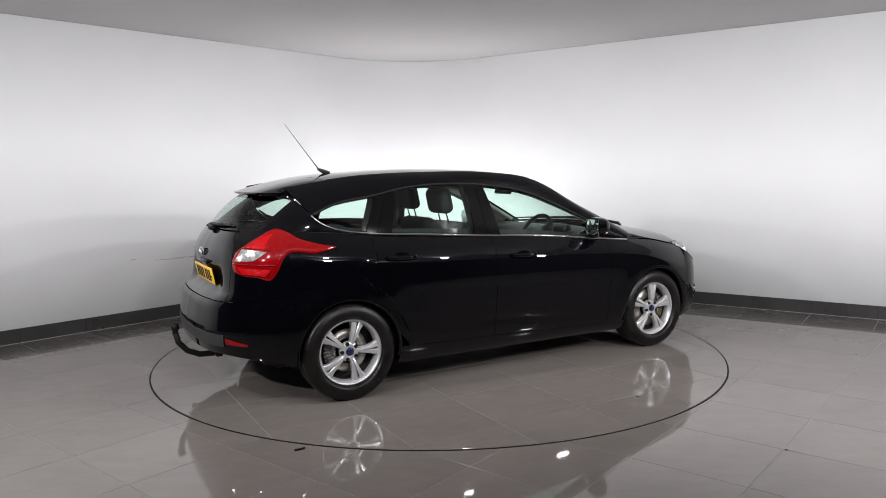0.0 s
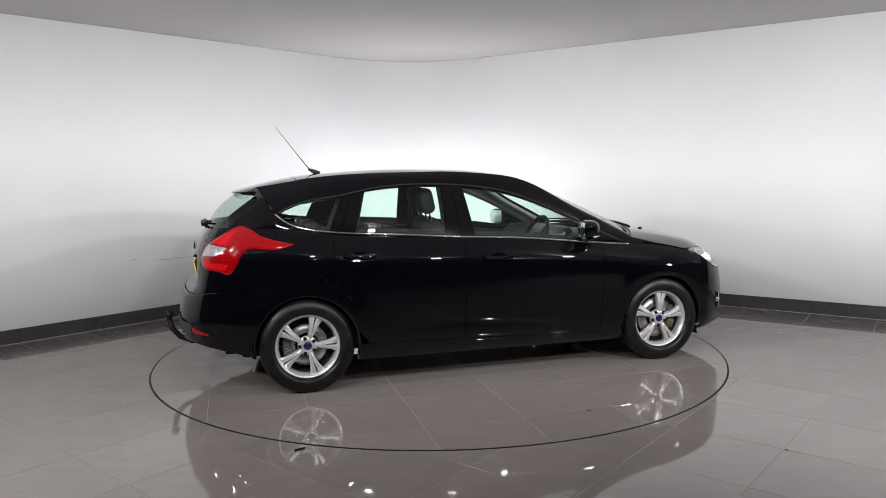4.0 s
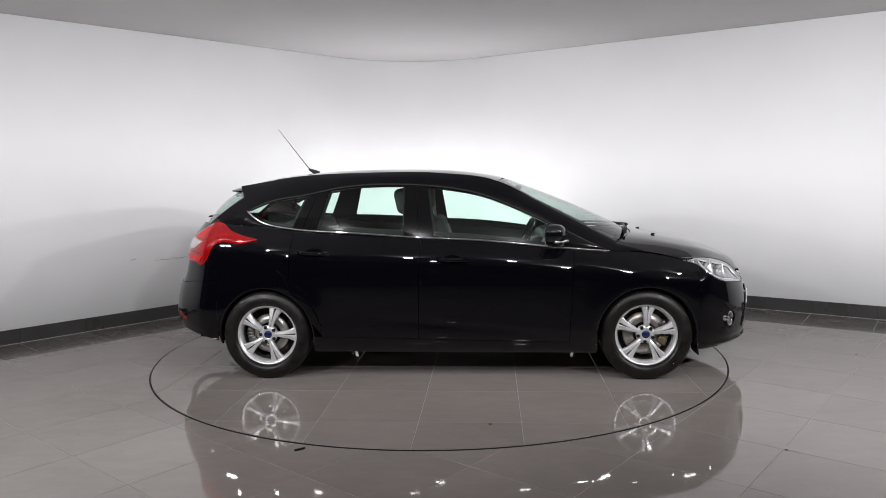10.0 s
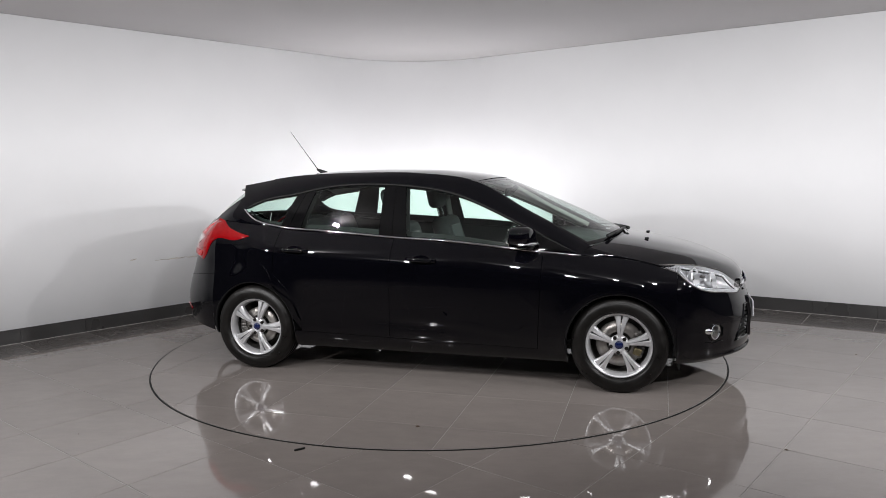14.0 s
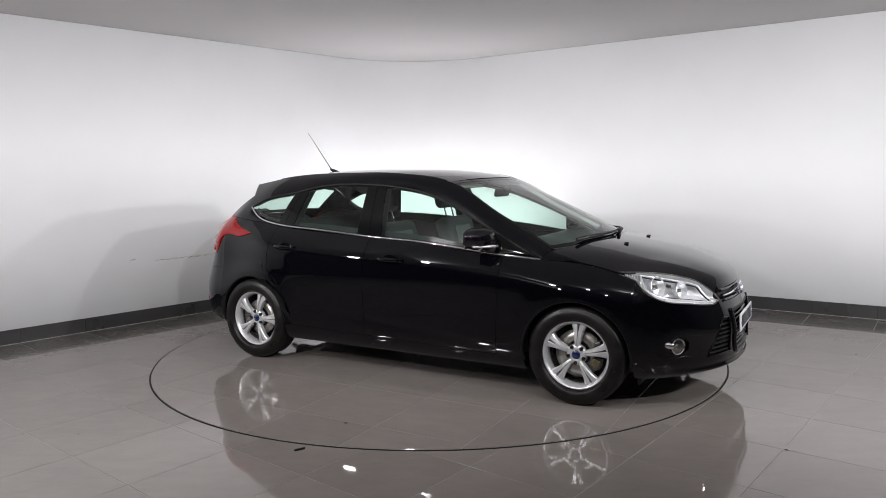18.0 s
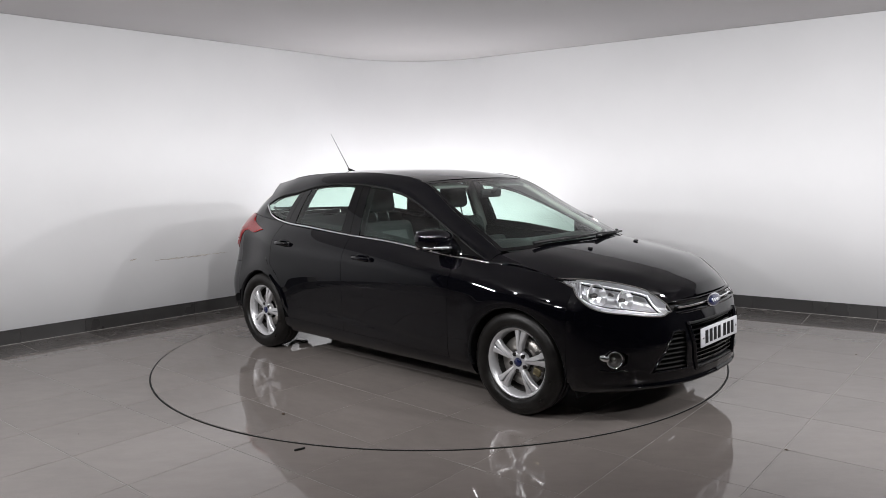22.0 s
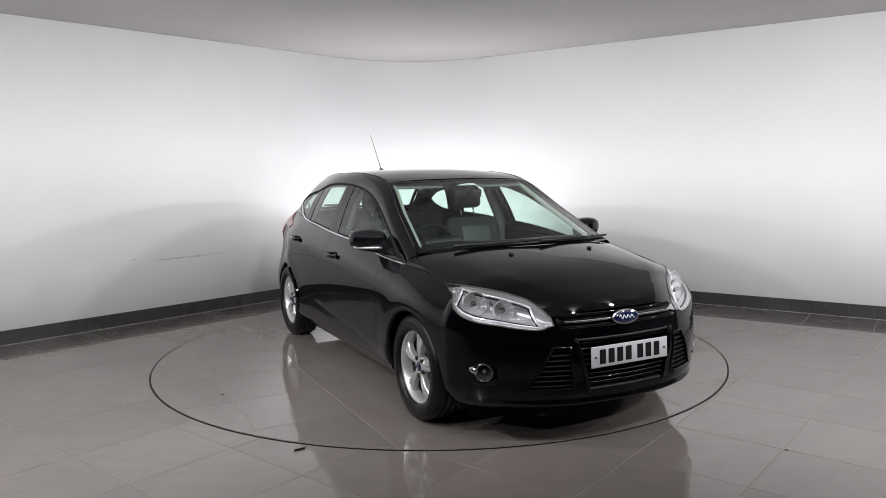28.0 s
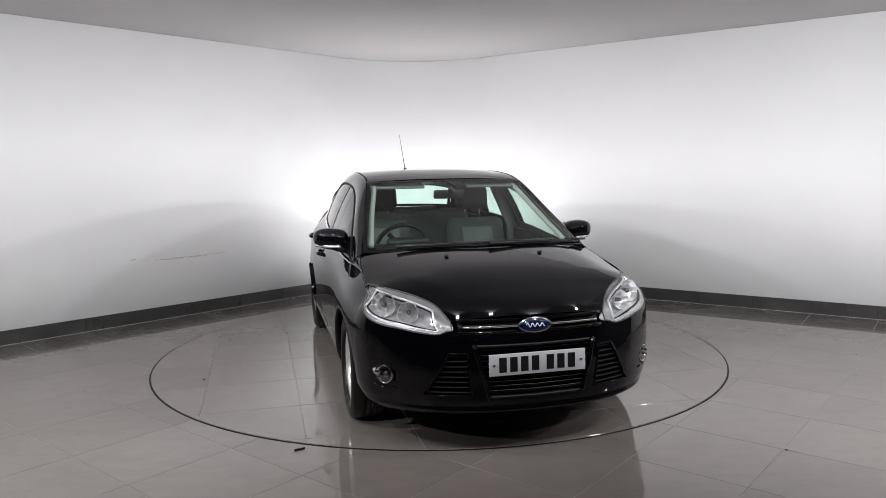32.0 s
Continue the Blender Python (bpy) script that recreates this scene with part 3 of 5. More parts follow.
for s in (1, -1):
    part("roof_rail_panel", skin(lambda u, v: bow(at_x(window_top, -1.49 + 2.565 * u), at_x(roof_edge, -1.60 + 2.73 * u), v, 0.012), 60, 6, s, 0.010), PAINT, car)

    def pillar(u, v):
        a = np.array((-1.80 + 0.646 * u, edge_y(-1.80 + 0.646 * u), edge_z(-1.80 + 0.646 * u)))
        if u < 0.45:
            k = u / 0.45
            b = GLASS_CORNER * (1 - k) + np.array((-1.490, 0.656, 1.185)) * k
        else:
            k = (u - 0.45) / 0.55
            b = at_x(belt, -1.49 + 0.336 * k)
        return bow(a, b, v, 0.012 * (1 - u))
    part("rear_pillar", skin(pillar, 26, 14, s, 0.010), PAINT, car)

    def pane(xb0, xb1, xt0, xt1, name, material, label="", inset=0.006, n=16, lo=0.0, hi=1.0):
        def P(u, v):
            a, b = at_x(belt, xb0 + (xb1 - xb0) * u), at_x(window_top, xt0 + (xt1 - xt0) * u)
            p = bow(a, b, lo + (hi - lo) * v, 0.012)
            return p - np.array((0, inset, 0))
        ob = part(name, skin(P, n, 12, s, 0.004 if material is GLASS else 0.010), material, car, label)
        return ob
    pane(-1.489, -1.150, -1.489, -1.035, "quarter_window", GLASS, "green tinted quarter glass", lo=0.05, hi=0.94)
    pane(-1.147, -1.075, -1.032, -0.965, "rear_pillar_trim", GLOSSBLACK, inset=0.002)
    pane(-1.072, -0.975, -0.962, -0.885, "door_pillar", GLOSSBLACK, inset=0.003)
    pane(-0.972, -0.345, -0.882, -0.345, "rear_door_window", GLASS, "green tinted door glass", lo=0.03, hi=0.955)
    pane(-0.342, -0.242, -0.342, -0.262, "door_pillar", GLOSSBLACK, inset=0.003)
    pane(-0.239, -0.135, -0.259, -0.185, "door_pillar", GLOSSBLACK, inset=0.003)
    pane(-0.132, 0.775, -0.182, 0.735, "front_door_window", GLASS, "green tinted door glass", lo=0.03, hi=0.955, n=22)
    pane(0.778, 1.062, 0.738, 1.062, "mirror_sail_panel", GLOSSBLACK, inset=0.003)
    # inner trim round the glass
    pane(-1.170, -0.955, -1.060, -0.870, "inner_rear_trim", INK, inset=0.045)
    pane(-0.355, -0.120, -0.360, -0.170, "inner_middle_trim", INK, inset=0.045)
    pane(-1.47, 0.95, -1.47, 0.95, "inner_top_trim", INK, inset=0.035, n=40, lo=0.93, hi=1.0)
    pane(-1.47, 0.95, -1.47, 0.95, "inner_sill_trim", INK, inset=0.050, n=40, lo=-0.05, hi=0.10)
    # window frame rubber along the top, chrome along the belt
    bm = bmesh.new()
    tube(bm, [tuple(at_x(window_top, -1.47 + 2.53 * k / 60) * np.array((1, s, 1)) + np.array((0, s * 0.001, -0.006))) for k in range(61)], 0.009, 6)
    part("window_seal", bm, RUBBER, car)
    bm = bmesh.new()
    tube(bm, [tuple(belt(k / 70) * np.array((1, s, 1)) + np.array((0, s * 0.003, -0.002))) for k in range(71)], 0.0075, 6)
    part("chrome_belt_strip", bm, CHROME, car, "bright chrome strip below the windows")

roof_mid = hermite([-1.72, -1.5, -1.159, -0.585, -0.133, 0.209, 0.37], [1.358, 1.398, 1.447, 1.473, 1.466, 1.425, 1.383])


def roof_point(x, t, drop=0.0):
    e = at_x(roof_edge, x)
    return np.array((x + 0.05 * (1 - t * t) * max(0, (x - 0.0) / 0.3), e[1] * t, roof_mid(x) - (roof_mid(x) - e[2]) * abs(t) ** 2.6 - drop))


part("roof", skin(lambda u, v: roof_point(-1.33 + 1.645 * u, -1 + 2 * v), 40, 32, 1, 0.008), PAINT, car)


def screen_point(u, t, push=0.0):
    e = at_x(roof_edge, 0.312 + (1.115 - 0.312) * u)
    c = np.array((0.375 + (1.335 - 0.375) * u, 0, 1.391 + (0.978 - 1.391) * u + 0.020 * 4 * u * (1 - u)))
    k = abs(t) ** 2.2
    return np.array((c[0] + (e[0] - c[0]) * k - push, e[1] * t * 0.992, c[2] + (e[2] - c[2]) * k))


windscreen = part("windscreen", skin(lambda u, v: screen_point(0.02 + 0.95 * u, -0.985 + 1.97 * v), 26, 30, 1, 0.005), GLASS, car, "large raked green tinted windscreen")
bm = bmesh.new()
for band in ((0.0, 0.035, -1, 1), (0.965, 1.0, -1, 1)):
    skin(lambda u, v: screen_point(band[0] + (band[1] - band[0]) * u, -1 + 2 * v, -0.002), 2, 30, 1, 0.004, bm=bm)
for sgn in (-1, 1):
    skin(lambda u, v: screen_point(u, sgn * (0.965 + 0.035 * v), -0.002), 26, 2, 1, 0.004, bm=bm)
part("windscreen_border", bm, GLOSSBLACK, car)

# bonnet
bonnet_mid = hermite([1.30, 1.526, 1.70, 1.868, 1.98, 2.05, 2.10, 2.128], [0.990, 0.954, 0.920, 0.872, 0.828, 0.795, 0.760, 0.718])
bonnet_edge = rail([(1.125, 0.744, 0.938), (1.23, 0.760, 0.912), (1.38, 0.768, 0.876), (1.56, 0.774, 0.836), (1.68, 0.727, 0.834), (1.79, 0.645, 0.822), (1.87, 0.560, 0.800), (1.97, 0.476, 0.760), (2.055, 0.422, 0.690)])


def bonnet(u, t):
    e = bonnet_edge(u)
    xm = 1.335 + (2.128 - 1.335) * u ** 0.85
    c = np.array((xm, 0, bonnet_mid(xm)))
    k = abs(t) ** 2.3
    p = np.array((c[0] + (e[0] - c[0]) * k, e[1] * t, c[2] + (e[2] - c[2]) * abs(t) ** 3.2))
    # two raised creases running to the grille
    p[2] += 0.006 * math.exp(-((abs(t) - 0.74) / 0.12) ** 2) * math.sin(math.pi * min(u * 1.1, 1))
    return p


part("bonnet", skin(lambda u, v: bonnet(u, -1 + 2 * v), 40, 44, 1, 0.016), PAINT, car)
# strip between windscreen and bonnet
part("cowl", skin(lambda u, v: screen_point(0.995, -0.93 + 1.86 * u) * (1 - v) + bonnet(0.0, -0.93 + 1.86 * u) * v - np.array((0, 0, 0.012)), 30, 3, 1, 0.01), PLASTIC, car)
for s in (1, -1):
    # filler between wing top, bonnet edge and windscreen foot
    def fill(u, v):
        x = 0.98 + 0.625 * u
        a = np.array((x, edge_y(x), edge_z(x)))
        b = at_x(roof_edge, x) if x < 1.125 else at_x(bonnet_edge, x) + np.array((0, 0.004, 0))
        return bow(a, b, v, 0.006)
    part("wing_top", skin(fill, 20, 5, s, 0.008), PAINT, car)
for s in (1, -1):
    bm = bmesh.new()
    tube(bm, [tuple(at_x(roof_edge, -1.32 + 1.60 * k / 40) * np.array((1, s * 0.985, 1)) + np.array((0, 0, 0.0))) for k in range(41)], 0.008, 6, 0.5)
    part("roof_moulding", bm, RUBBER, car, "black rubber strip in the roof channel")


def nose_strip(bm, y0, y1, z0, z1, depth, n=16, off=0.004, zc=None):
    """A bar across the front between two half-widths, following the nose."""
    rows = []
    for k in range(n + 1):
        y = y0 + (y1 - y0) * k / n
        p0, p1 = on_nose(y, z0, off), on_nose(y, z1, off)
        rows.append([bm.verts.new(c) for c in (p0, p1, p1 - Vector((depth, 0, 0)), p0 - Vector((depth, 0, 0)))])
    for a, b in zip(rows, rows[1:]):
        for j in range(4):
            bm.faces.new((a[j], b[j], b[(j + 1) % 4], a[(j + 1) % 4]))
    bm.faces.new(rows[0])
    bm.faces.new(rows[-1][::-1])
    bmesh.ops.recalc_face_normals(bm, faces=bm.faces)
    return bm


# dark core behind the openings of the nose
bm = bmesh.new()
for s in (1, -1):
    skin(lambda u, v: nose(u * 0.98, 0.22 + 0.38 * v) * np.array((1, 0.93, 1)) - np.array((0.085, 0, 0)), 24, 12, s, 0.0, bm=bm)
part("nose_backing", bm, INK, car)
# upper grille: slot, chrome bar and oval badge
upper_grille = part("upper_grille", nose_strip(bmesh.new(), -0.385, 0.385, 0.634, 0.690, 0.02, 24, -0.030), PLASTIC, car)
for z, d in ((0.640, 0.028), (0.700, 0.010)):
    bm = nose_strip(bmesh.new(), -0.392, 0.392, z - 0.008, z + 0.006, 0.05, 24, 0.004)
    part("grille_surround", bm, PAINT, car)
bm = nose_strip(bmesh.new(), -0.365, 0.365, 0.662, 0.671, 0.02, 24, 0.004)
part("grille_bar", bm, CHROME, car, "slim chrome bar across the upper grille")


def oval(bm, rx, rz, depth, m, seg=40, dome=0.3):
    """A domed oval plate that faces +x."""
    rings = []
    for f, d in ((1.0, 0.0), (1.0, depth * 0.6), (0.93, depth), (0.5, depth * (1 + dome)), (0.0, depth * (1 + dome * 1.2))):
        rings.append([bm.verts.new(m @ Vector((d, rx * f * math.cos(2 * math.pi * k / seg), rz * f * math.sin(2 * math.pi * k / seg)))) for k in range(seg if f else 1)])
    for a, b in zip(rings, rings[1:]):
        for k in range(seg):
            if len(b) == 1:
                bm.faces.new((a[k], a[(k + 1) % seg], b[0]))
            else:
                bm.faces.new((a[k], a[(k + 1) % seg], b[(k + 1) % seg], b[k]))
    bmesh.ops.recalc_face_normals(bm, faces=bm.faces)
    return bm


def badge(m, rx, rz):
    rim = part("oval_badge", oval(bmesh.new(), rx, rz, 0.006, m), CHROME, car, "blue oval badge with a chrome rim")
    part("badge_field", oval(bmesh.new(), rx * 0.9, rz * 0.86, 0.0085, m), BLUE, rim, "blue enamel field")
    # the lettering stands as a plain silver wave
    bm = bmesh.new()
    tube(bm, [m @ Vector((0.0115, rx * (-0.55 + 1.1 * k / 40), rz * (0.20 + 0.14 * math.exp(-k / 8)) * math.sin(k * 0.60))) for k in range(41)], 0.0028 * rx / 0.09, 6)
    part("badge_stroke", bm, SILVER, rim, "silver stroke")


badge(pose(2.150, 0, 0.668, 0, -8, 0), 0.090, 0.040)
badge(pose(-2.040, 0, 0.938, 0, 6, 180), 0.066, 0.029)

# middle grille: frame, slats, plate
frame_z = ((0.304, 0.316), (0.566, 0.580))
for z0, z1 in frame_z:
    part("grille_rail", nose_strip(bmesh.new(), -0.250 - 0.26 * (z0 - 0.30), 0.250 + 0.26 * (z0 - 0.30), z0, z1, 0.05, 20, 0.003), PLASTIC, car)
for s in (1, -1):
    bm = bmesh.new()
    pts = []
    for k in range(12):
        z = 0.300 + 0.282 * k / 11
        p = on_nose(s * (0.252 + 0.26 * (z - 0.30)), z, 0.002)
        pts.append(p)
    tube(bm, pts, 0.013, 8)
    part("grille_side_post", bm, PAINT, car)
for k in range(9):
    z = 0.332 + 0.0275 * k
    bm = nose_strip(bmesh.new(), -0.247 - 0.26 * (z - 0.30), 0.247 + 0.26 * (z - 0.30), z - 0.003, z + 0.004, 0.035, 18, -0.012)
    part("grille_slat", bm, GLOSSBLACK, car)
for k in range(3):
    z = 0.345 + 0.024 * k * 1.0
    bm = nose_strip(bmesh.new(), -0.250, 0.250, z - 0.0012, z + 0.0012, 0.004, 18, -0.003)
    part("grille_chrome_line", bm, DARKMETAL, car)
for s in (1, -1):
    # side intakes: sloping slats in a frame
    for k in range(8):
        z = 0.334 + 0.027 * k
        t = (z - 0.322) / 0.218
        ya, yb = 0.333 + 0.022 * t, 0.570 - 0.125 * t
        bm = nose_strip(bmesh.new(), s * ya, s * yb, z - 0.0025, z + 0.0040, 0.035, 10, -0.008)
        part("intake_slat", bm, RUBBER, car)
    bm = bmesh.new()
    rim = [(0.335, 0.322), (0.568, 0.322), (0.443, 0.540), (0.357, 0.540), (0.335, 0.322)]
    pts = []
    for (ya, za), (yb, zb) in zip(rim, rim[1:]):
        for k in range(8):
            pts.append(on_nose(s * (ya + (yb - ya) * k / 8), za + (zb - za) * k / 8, 0.001))
    pts.append(pts[0])
    tube(bm, pts, 0.006, 6)
    part("intake_frame", bm, PAINT, car)
    # fog lamp: a round lens in a chrome ring, with a chrome tail towards the wheel
    c = on_nose(s * 0.733, 0.408, -0.024)
    aim = pose(c.x, c.y, c.z, 0, 0, s * 38 - 90)
    fog = part("fog_lamp", lathe(bmesh.new(), [(0.050, 0.0), (0.050, 0.018), (0.046, 0.023), (0.042, 0.018), (0.041, 0.005)], 36, aim), CHROME, car, "round fog lamp with a chrome ring")
    part("reflector", lathe(bmesh.new(), [(0.041, 0.012), (0.030, -0.012), (0.012, -0.026), (0.002, -0.027)], 14, aim), DARKMETAL, fog, smooth=False)
    part("lens", lathe(bmesh.new(), [(0.042, 0.015), (0.030, 0.021), (0.013, 0.024), (0.001, 0.0245)], 32, aim), LENS, fog, "clear lens")
    part("bulb_shield", lathe(bmesh.new(), [(0.001, 0.010), (0.011, 0.008), (0.012, -0.01), (0.008, -0.02)], 16, aim), DARKMETAL, fog)
    bm = bmesh.new()
    tube(bm, [on_nose(s * (0.760 + 0.032 * k / 6), 0.412 + 0.002 * k, -0.014) for k in range(7)], lambda k: 0.003 + 0.023 * math.sqrt(max(1 - k * k, 0.0)), 12)
    part("chrome_tail", bm, CHROME, fog)
    part("fog_lamp_bezel", lathe(bmesh.new(), [(0.050, 0.010), (0.053, 0.020), (0.060, 0.014), (0.062, -0.012)], 36, aim), GLOSSBLACK, car)
    bm = bmesh.new()
    tube(bm, [on_nose(s * (0.690 + 0.10 * k / 8), 0.342 + 0.006 * math.sin(k), 0.002) for k in range(9)], 0.004, 6)
    part("fog_lamp_ledge", bm, GLOSSBLACK, car)
# lower lip
bm = nose_strip(bmesh.new(), -0.78, 0.78, 0.206, 0.216, 0.09, 40, -0.008)
part("bumper_lip", bm, RUBBER, car)


def number_plate(name, m, material, label):
    bm = bmesh.new()
    box(bm, 0.008, 0.520, 0.111, m, 0.003)
    p = part(name, bm, material, car, label)
    x = -0.208
    for k in range(7):
        bm = bmesh.new()
        w = 0.040
        box(bm, 0.002, w, 0.076, m @ pose(0.0046, x + w / 2, 0), 0.0006)
        part("plate_bar", bm, INK, p, smooth=False)
        x += w + 0.018 + (0.022 if k == 3 else 0)
    for y in (-0.235, 0.235):
        part("plate_screw", lathe(bmesh.new(), [(0.008, 0.0), (0.008, 0.004), (0.004, 0.006)], 12, m @ pose(0.0035, y, 0, 0, 0, -90)), CHROME, p)
    return p


number_plate("front_number_plate", pose(2.190, 0, 0.482, 0, -2, 0), WHITEPLATE, "white plate with plain black bars")
number_plate("rear_number_plate", pose(-2.030, 0, 0.790, 0, 11, 180), YELLOWPLATE, "yellow plate with plain black bars")

# ---- headlamps ----
def lamp_low(u):
    q = 1.05 - 0.725 * u
    z = edge_z(1.679 - (q - 1)) if q > 1 else bumper_top(q)
    return nose(q, z)


UPPER0 = next(k / 400 for k in range(400) if bonnet_edge(k / 400)[0] > 1.565)


def lamp_high(u):
    return bonnet_edge(UPPER0 + (1 - UPPER0) * u)


def lamp_point(u, v, out):
    a, b = lamp_low(u), lamp_high(u)
    p = a + (b - a) * v
    return p + np.array((0.70, 0.55, 0.45)) * (4 * v * (1 - v)) * (out * (0.35 + 0.65 * math.sin(math.pi * u)))


for s in (1, -1):
    flip = np.array((1, s, 1))
    hl = part("headlamp", skin(lambda u, v: lamp_point(u, v, -0.085), 28, 14, s, 0.0), LAMPSHELL, car, "large swept-back clear headlamp")
    part("lens", skin(lambda u, v: lamp_point(0.01 + 0.98 * u, v, 0.016), 28, 12, s, 0.005), LENS, hl, "clear lens")
    bm = bmesh.new()
    loop = [lamp_point(k / 30, 0.0, 0) for k in range(31)] + [lamp_point(1 - k / 30, 1.0, 0) for k in range(31)]
    loop.append(loop[0])
    tube(bm, [tuple(p * flip) for p in loop], 0.004, 6)
    part("lamp_edge", bm, DARKMETAL, hl)
    # ribbed pale side reflector towards the wing
    for k in range(5):
        u = 0.075 + 0.027 * k
        bm = bmesh.new()
        tube(bm, [tuple(lamp_point(u + 0.012 * j / 6, 0.14 + 0.68 * j / 6, -0.040) * flip) for j in range(7)], 0.0055, 6, 0.7)
        part("side_reflector_rib", bm, CLEARLAMP, hl)
    # chamber: a bright bezel with a dark line inside it
    ring = [(0.22 + 0.70 * k / 14, 0.12) for k in range(15)] + [(0.92 - 0.12 * k / 6, 0.12 + 0.68 * k / 6) for k in range(1, 7)]
    ring += [(0.80 - 0.60 * k / 14, 0.80 + 0.04 * k / 14) for k in range(1, 15)] + [(0.20 + 0.02 * k / 6, 0.84 - 0.72 * k / 6) for k in range(1, 7)]
    mid = np.array((0.54, 0.47))
    bm = bmesh.new()
    tube(bm, [tuple(lamp_point(u, v, -0.014) * flip) for u, v in ring], 0.0065, 8)
    part("lamp_bezel", bm, LAMPCHROME, hl)
    bm = bmesh.new()
    tube(bm, [tuple(lamp_point(*(mid + (np.array(p) - mid) * np.array((0.955, 0.86))), -0.022) * flip) for p in ring], 0.0050, 6)
    part("bezel_groove", bm, INK, hl)
    # bright shelf along the foot and the inner tip
    part("lamp_shelf", skin(lambda u, v: lamp_point(0.42 + 0.54 * u, 0.05 + (0.12 + 0.18 * u) * v, -0.024 - 0.02 * v), 20, 4, s, 0.003), LAMPCHROME, hl)
    for u, r in ((0.36, 0.066), (0.61, 0.055)):
        c = lamp_point(u, 0.52, -0.028) * flip
        aim = pose(c[0], c[1], c[2], 0, 0, s * 20 - 90) @ pose(0, 0, 0, 10, 0, 0)
        part("reflector_bowl", lathe(bmesh.new(), [(r * 1.04, 0.012), (r, 0.018), (r * 0.96, 0.010), (r * 0.78, -0.016), (r * 0.45, -0.034), (0.002, -0.042)], 11, aim), LAMPCHROME, hl, smooth=False)
        part("bulb", lathe(bmesh.new(), [(0.001, 0.010), (r * 0.20, 0.004), (r * 0.22, -0.018), (r * 0.2, -0.038)], 14, aim), DARKMETAL, hl)
    c = lamp_point(0.50, 0.62, -0.020) * flip
    part("position_bulb", lathe(bmesh.new(), [(0.001, 0.012), (0.008, 0.008), (0.010, -0.02)], 12, pose(c[0], c[1], c[2], 0, 0, s * 20 - 90)), DARKMETAL, hl)
    c = lamp_point(0.10, 0.55, -0.040) * flip
    part("indicator_bulb", lathe(bmesh.new(), [(0.001, 0.012), (0.009, 0.006), (0.010, -0.02)], 12, pose(c[0], c[1], c[2], 0, 0, s * 40 - 90)), CLEARLAMP, hl)

# ---- tail: lamps, glass, spoiler ----
tl_up = rail([(0.465, 0.915), (0.48, 0.961), (0.56, 1.009), (0.73, 1.074), (0.92, 1.112), (1.02, 1.092), (1.07, 1.056), (1.18, 1.015), (1.295, 0.990)])
tl_low = rail([(0.465, 0.895), (0.48, 0.868), (0.57, 0.835), (0.70, 0.823), (0.82, 0.811), (0.87, 0.853), (0.94, 0.937), (1.01, 0.967), (1.17, 0.955), (1.295, 0.985)])


def tl_point(u, v, off):
    a, b = tl_low(u), tl_up(u)
    q, z = a + (b - a) * v
    p = tail(q, z)
    e = 0.01
    n = np.cross(tail(q + e, z) - p, tail(q, z + e) - p)
    n /= np.linalg.norm(n)
    n = n if n[1] > 0 or n[0] < -0.5 else -n
    if n @ np.array((-0.5, 0.8, 0)) < 0:
        n = -n
    return p + n * (off + 0.012 * (4 * v * (1 - v)) ** 0.6 * math.sin(math.pi * min(max(u, 0.02), 0.98)) ** 0.5)


for s in (1, -1):
    tlm = part("tail_lamp", skin(lambda u, v: tl_point(u, v, 0.003), 36, 14, s, 0.016), REDLENS, car, "large red tail lamp wrapping round the corner")
    def patch(corners, off):
        """A lens segment between four (q, z) corners: low inner, low outer, high outer, high inner."""
        (qa, za), (qb, zb), (qc, zc), (qd, zd) = corners

        def P(u, v):
            q = (qa + (qb - qa) * u) * (1 - v) + (qd + (qc - qd) * u) * v
            z = (za + (zb - za) * u) * (1 - v) + (zd + (zc - zd) * u) * v
            return tail(q, z) + np.array((-0.70, 0.70, 0)) * off
        return P
    part("reversing_lens", skin(patch(((0.490, 0.919), (0.66, 0.924), (0.79, 0.977), (0.55, 0.996)), 0.0170), 10, 6, s, 0.010), REVLENS, tlm, "clear reversing lamp segment")
    part("lens_segment", skin(patch(((0.585, 1.006), (0.80, 0.990), (0.90, 1.088), (0.75, 1.068)), 0.0165), 10, 6, s, 0.006), REDFACET, tlm)
    part("lens_segment", skin(patch(((0.58, 0.845), (0.78, 0.832), (0.82, 0.872), (0.53, 0.882)), 0.0165), 10, 6, s, 0.006), REDFACET, tlm)
    for za, zb, qa, qb in ((0.905, 0.897, 0.475, 0.86), (1.003, 0.985, 0.55, 0.88)):
        bm = bmesh.new()
        tube(bm, [tuple((tail(qa + (qb - qa) * k / 12, za + (zb - za) * k / 12) + np.array((-0.70, 0.70, 0)) * 0.0165) * np.array((1, s, 1))) for k in range(13)], 0.0035, 6)
        part("lens_seam", bm, REDLENS, tlm)
    # reflector in the bumper
    part("rear_reflector", skin(lambda u, v: tail(0.485 + 0.16 * u, 0.415 - 0.008 * u + (0.036 - 0.024 * u) * v) * 1.0 + np.array((-0.004, 0.004, 0)), 10, 3, s, 0.008), REDLENS, car, "red reflector strip")
# textured lower bumper
bm = bmesh.new()
for s in (1, -1):
    skin(lambda u, v: tail(0.47 * u, 0.395 + 0.075 * v) + np.array((-0.004, 0.001, 0)), 20, 4, s, 0.006, bm=bm)
part("bumper_insert", bm, MESHBLACK, car, "black textured bumper insert")


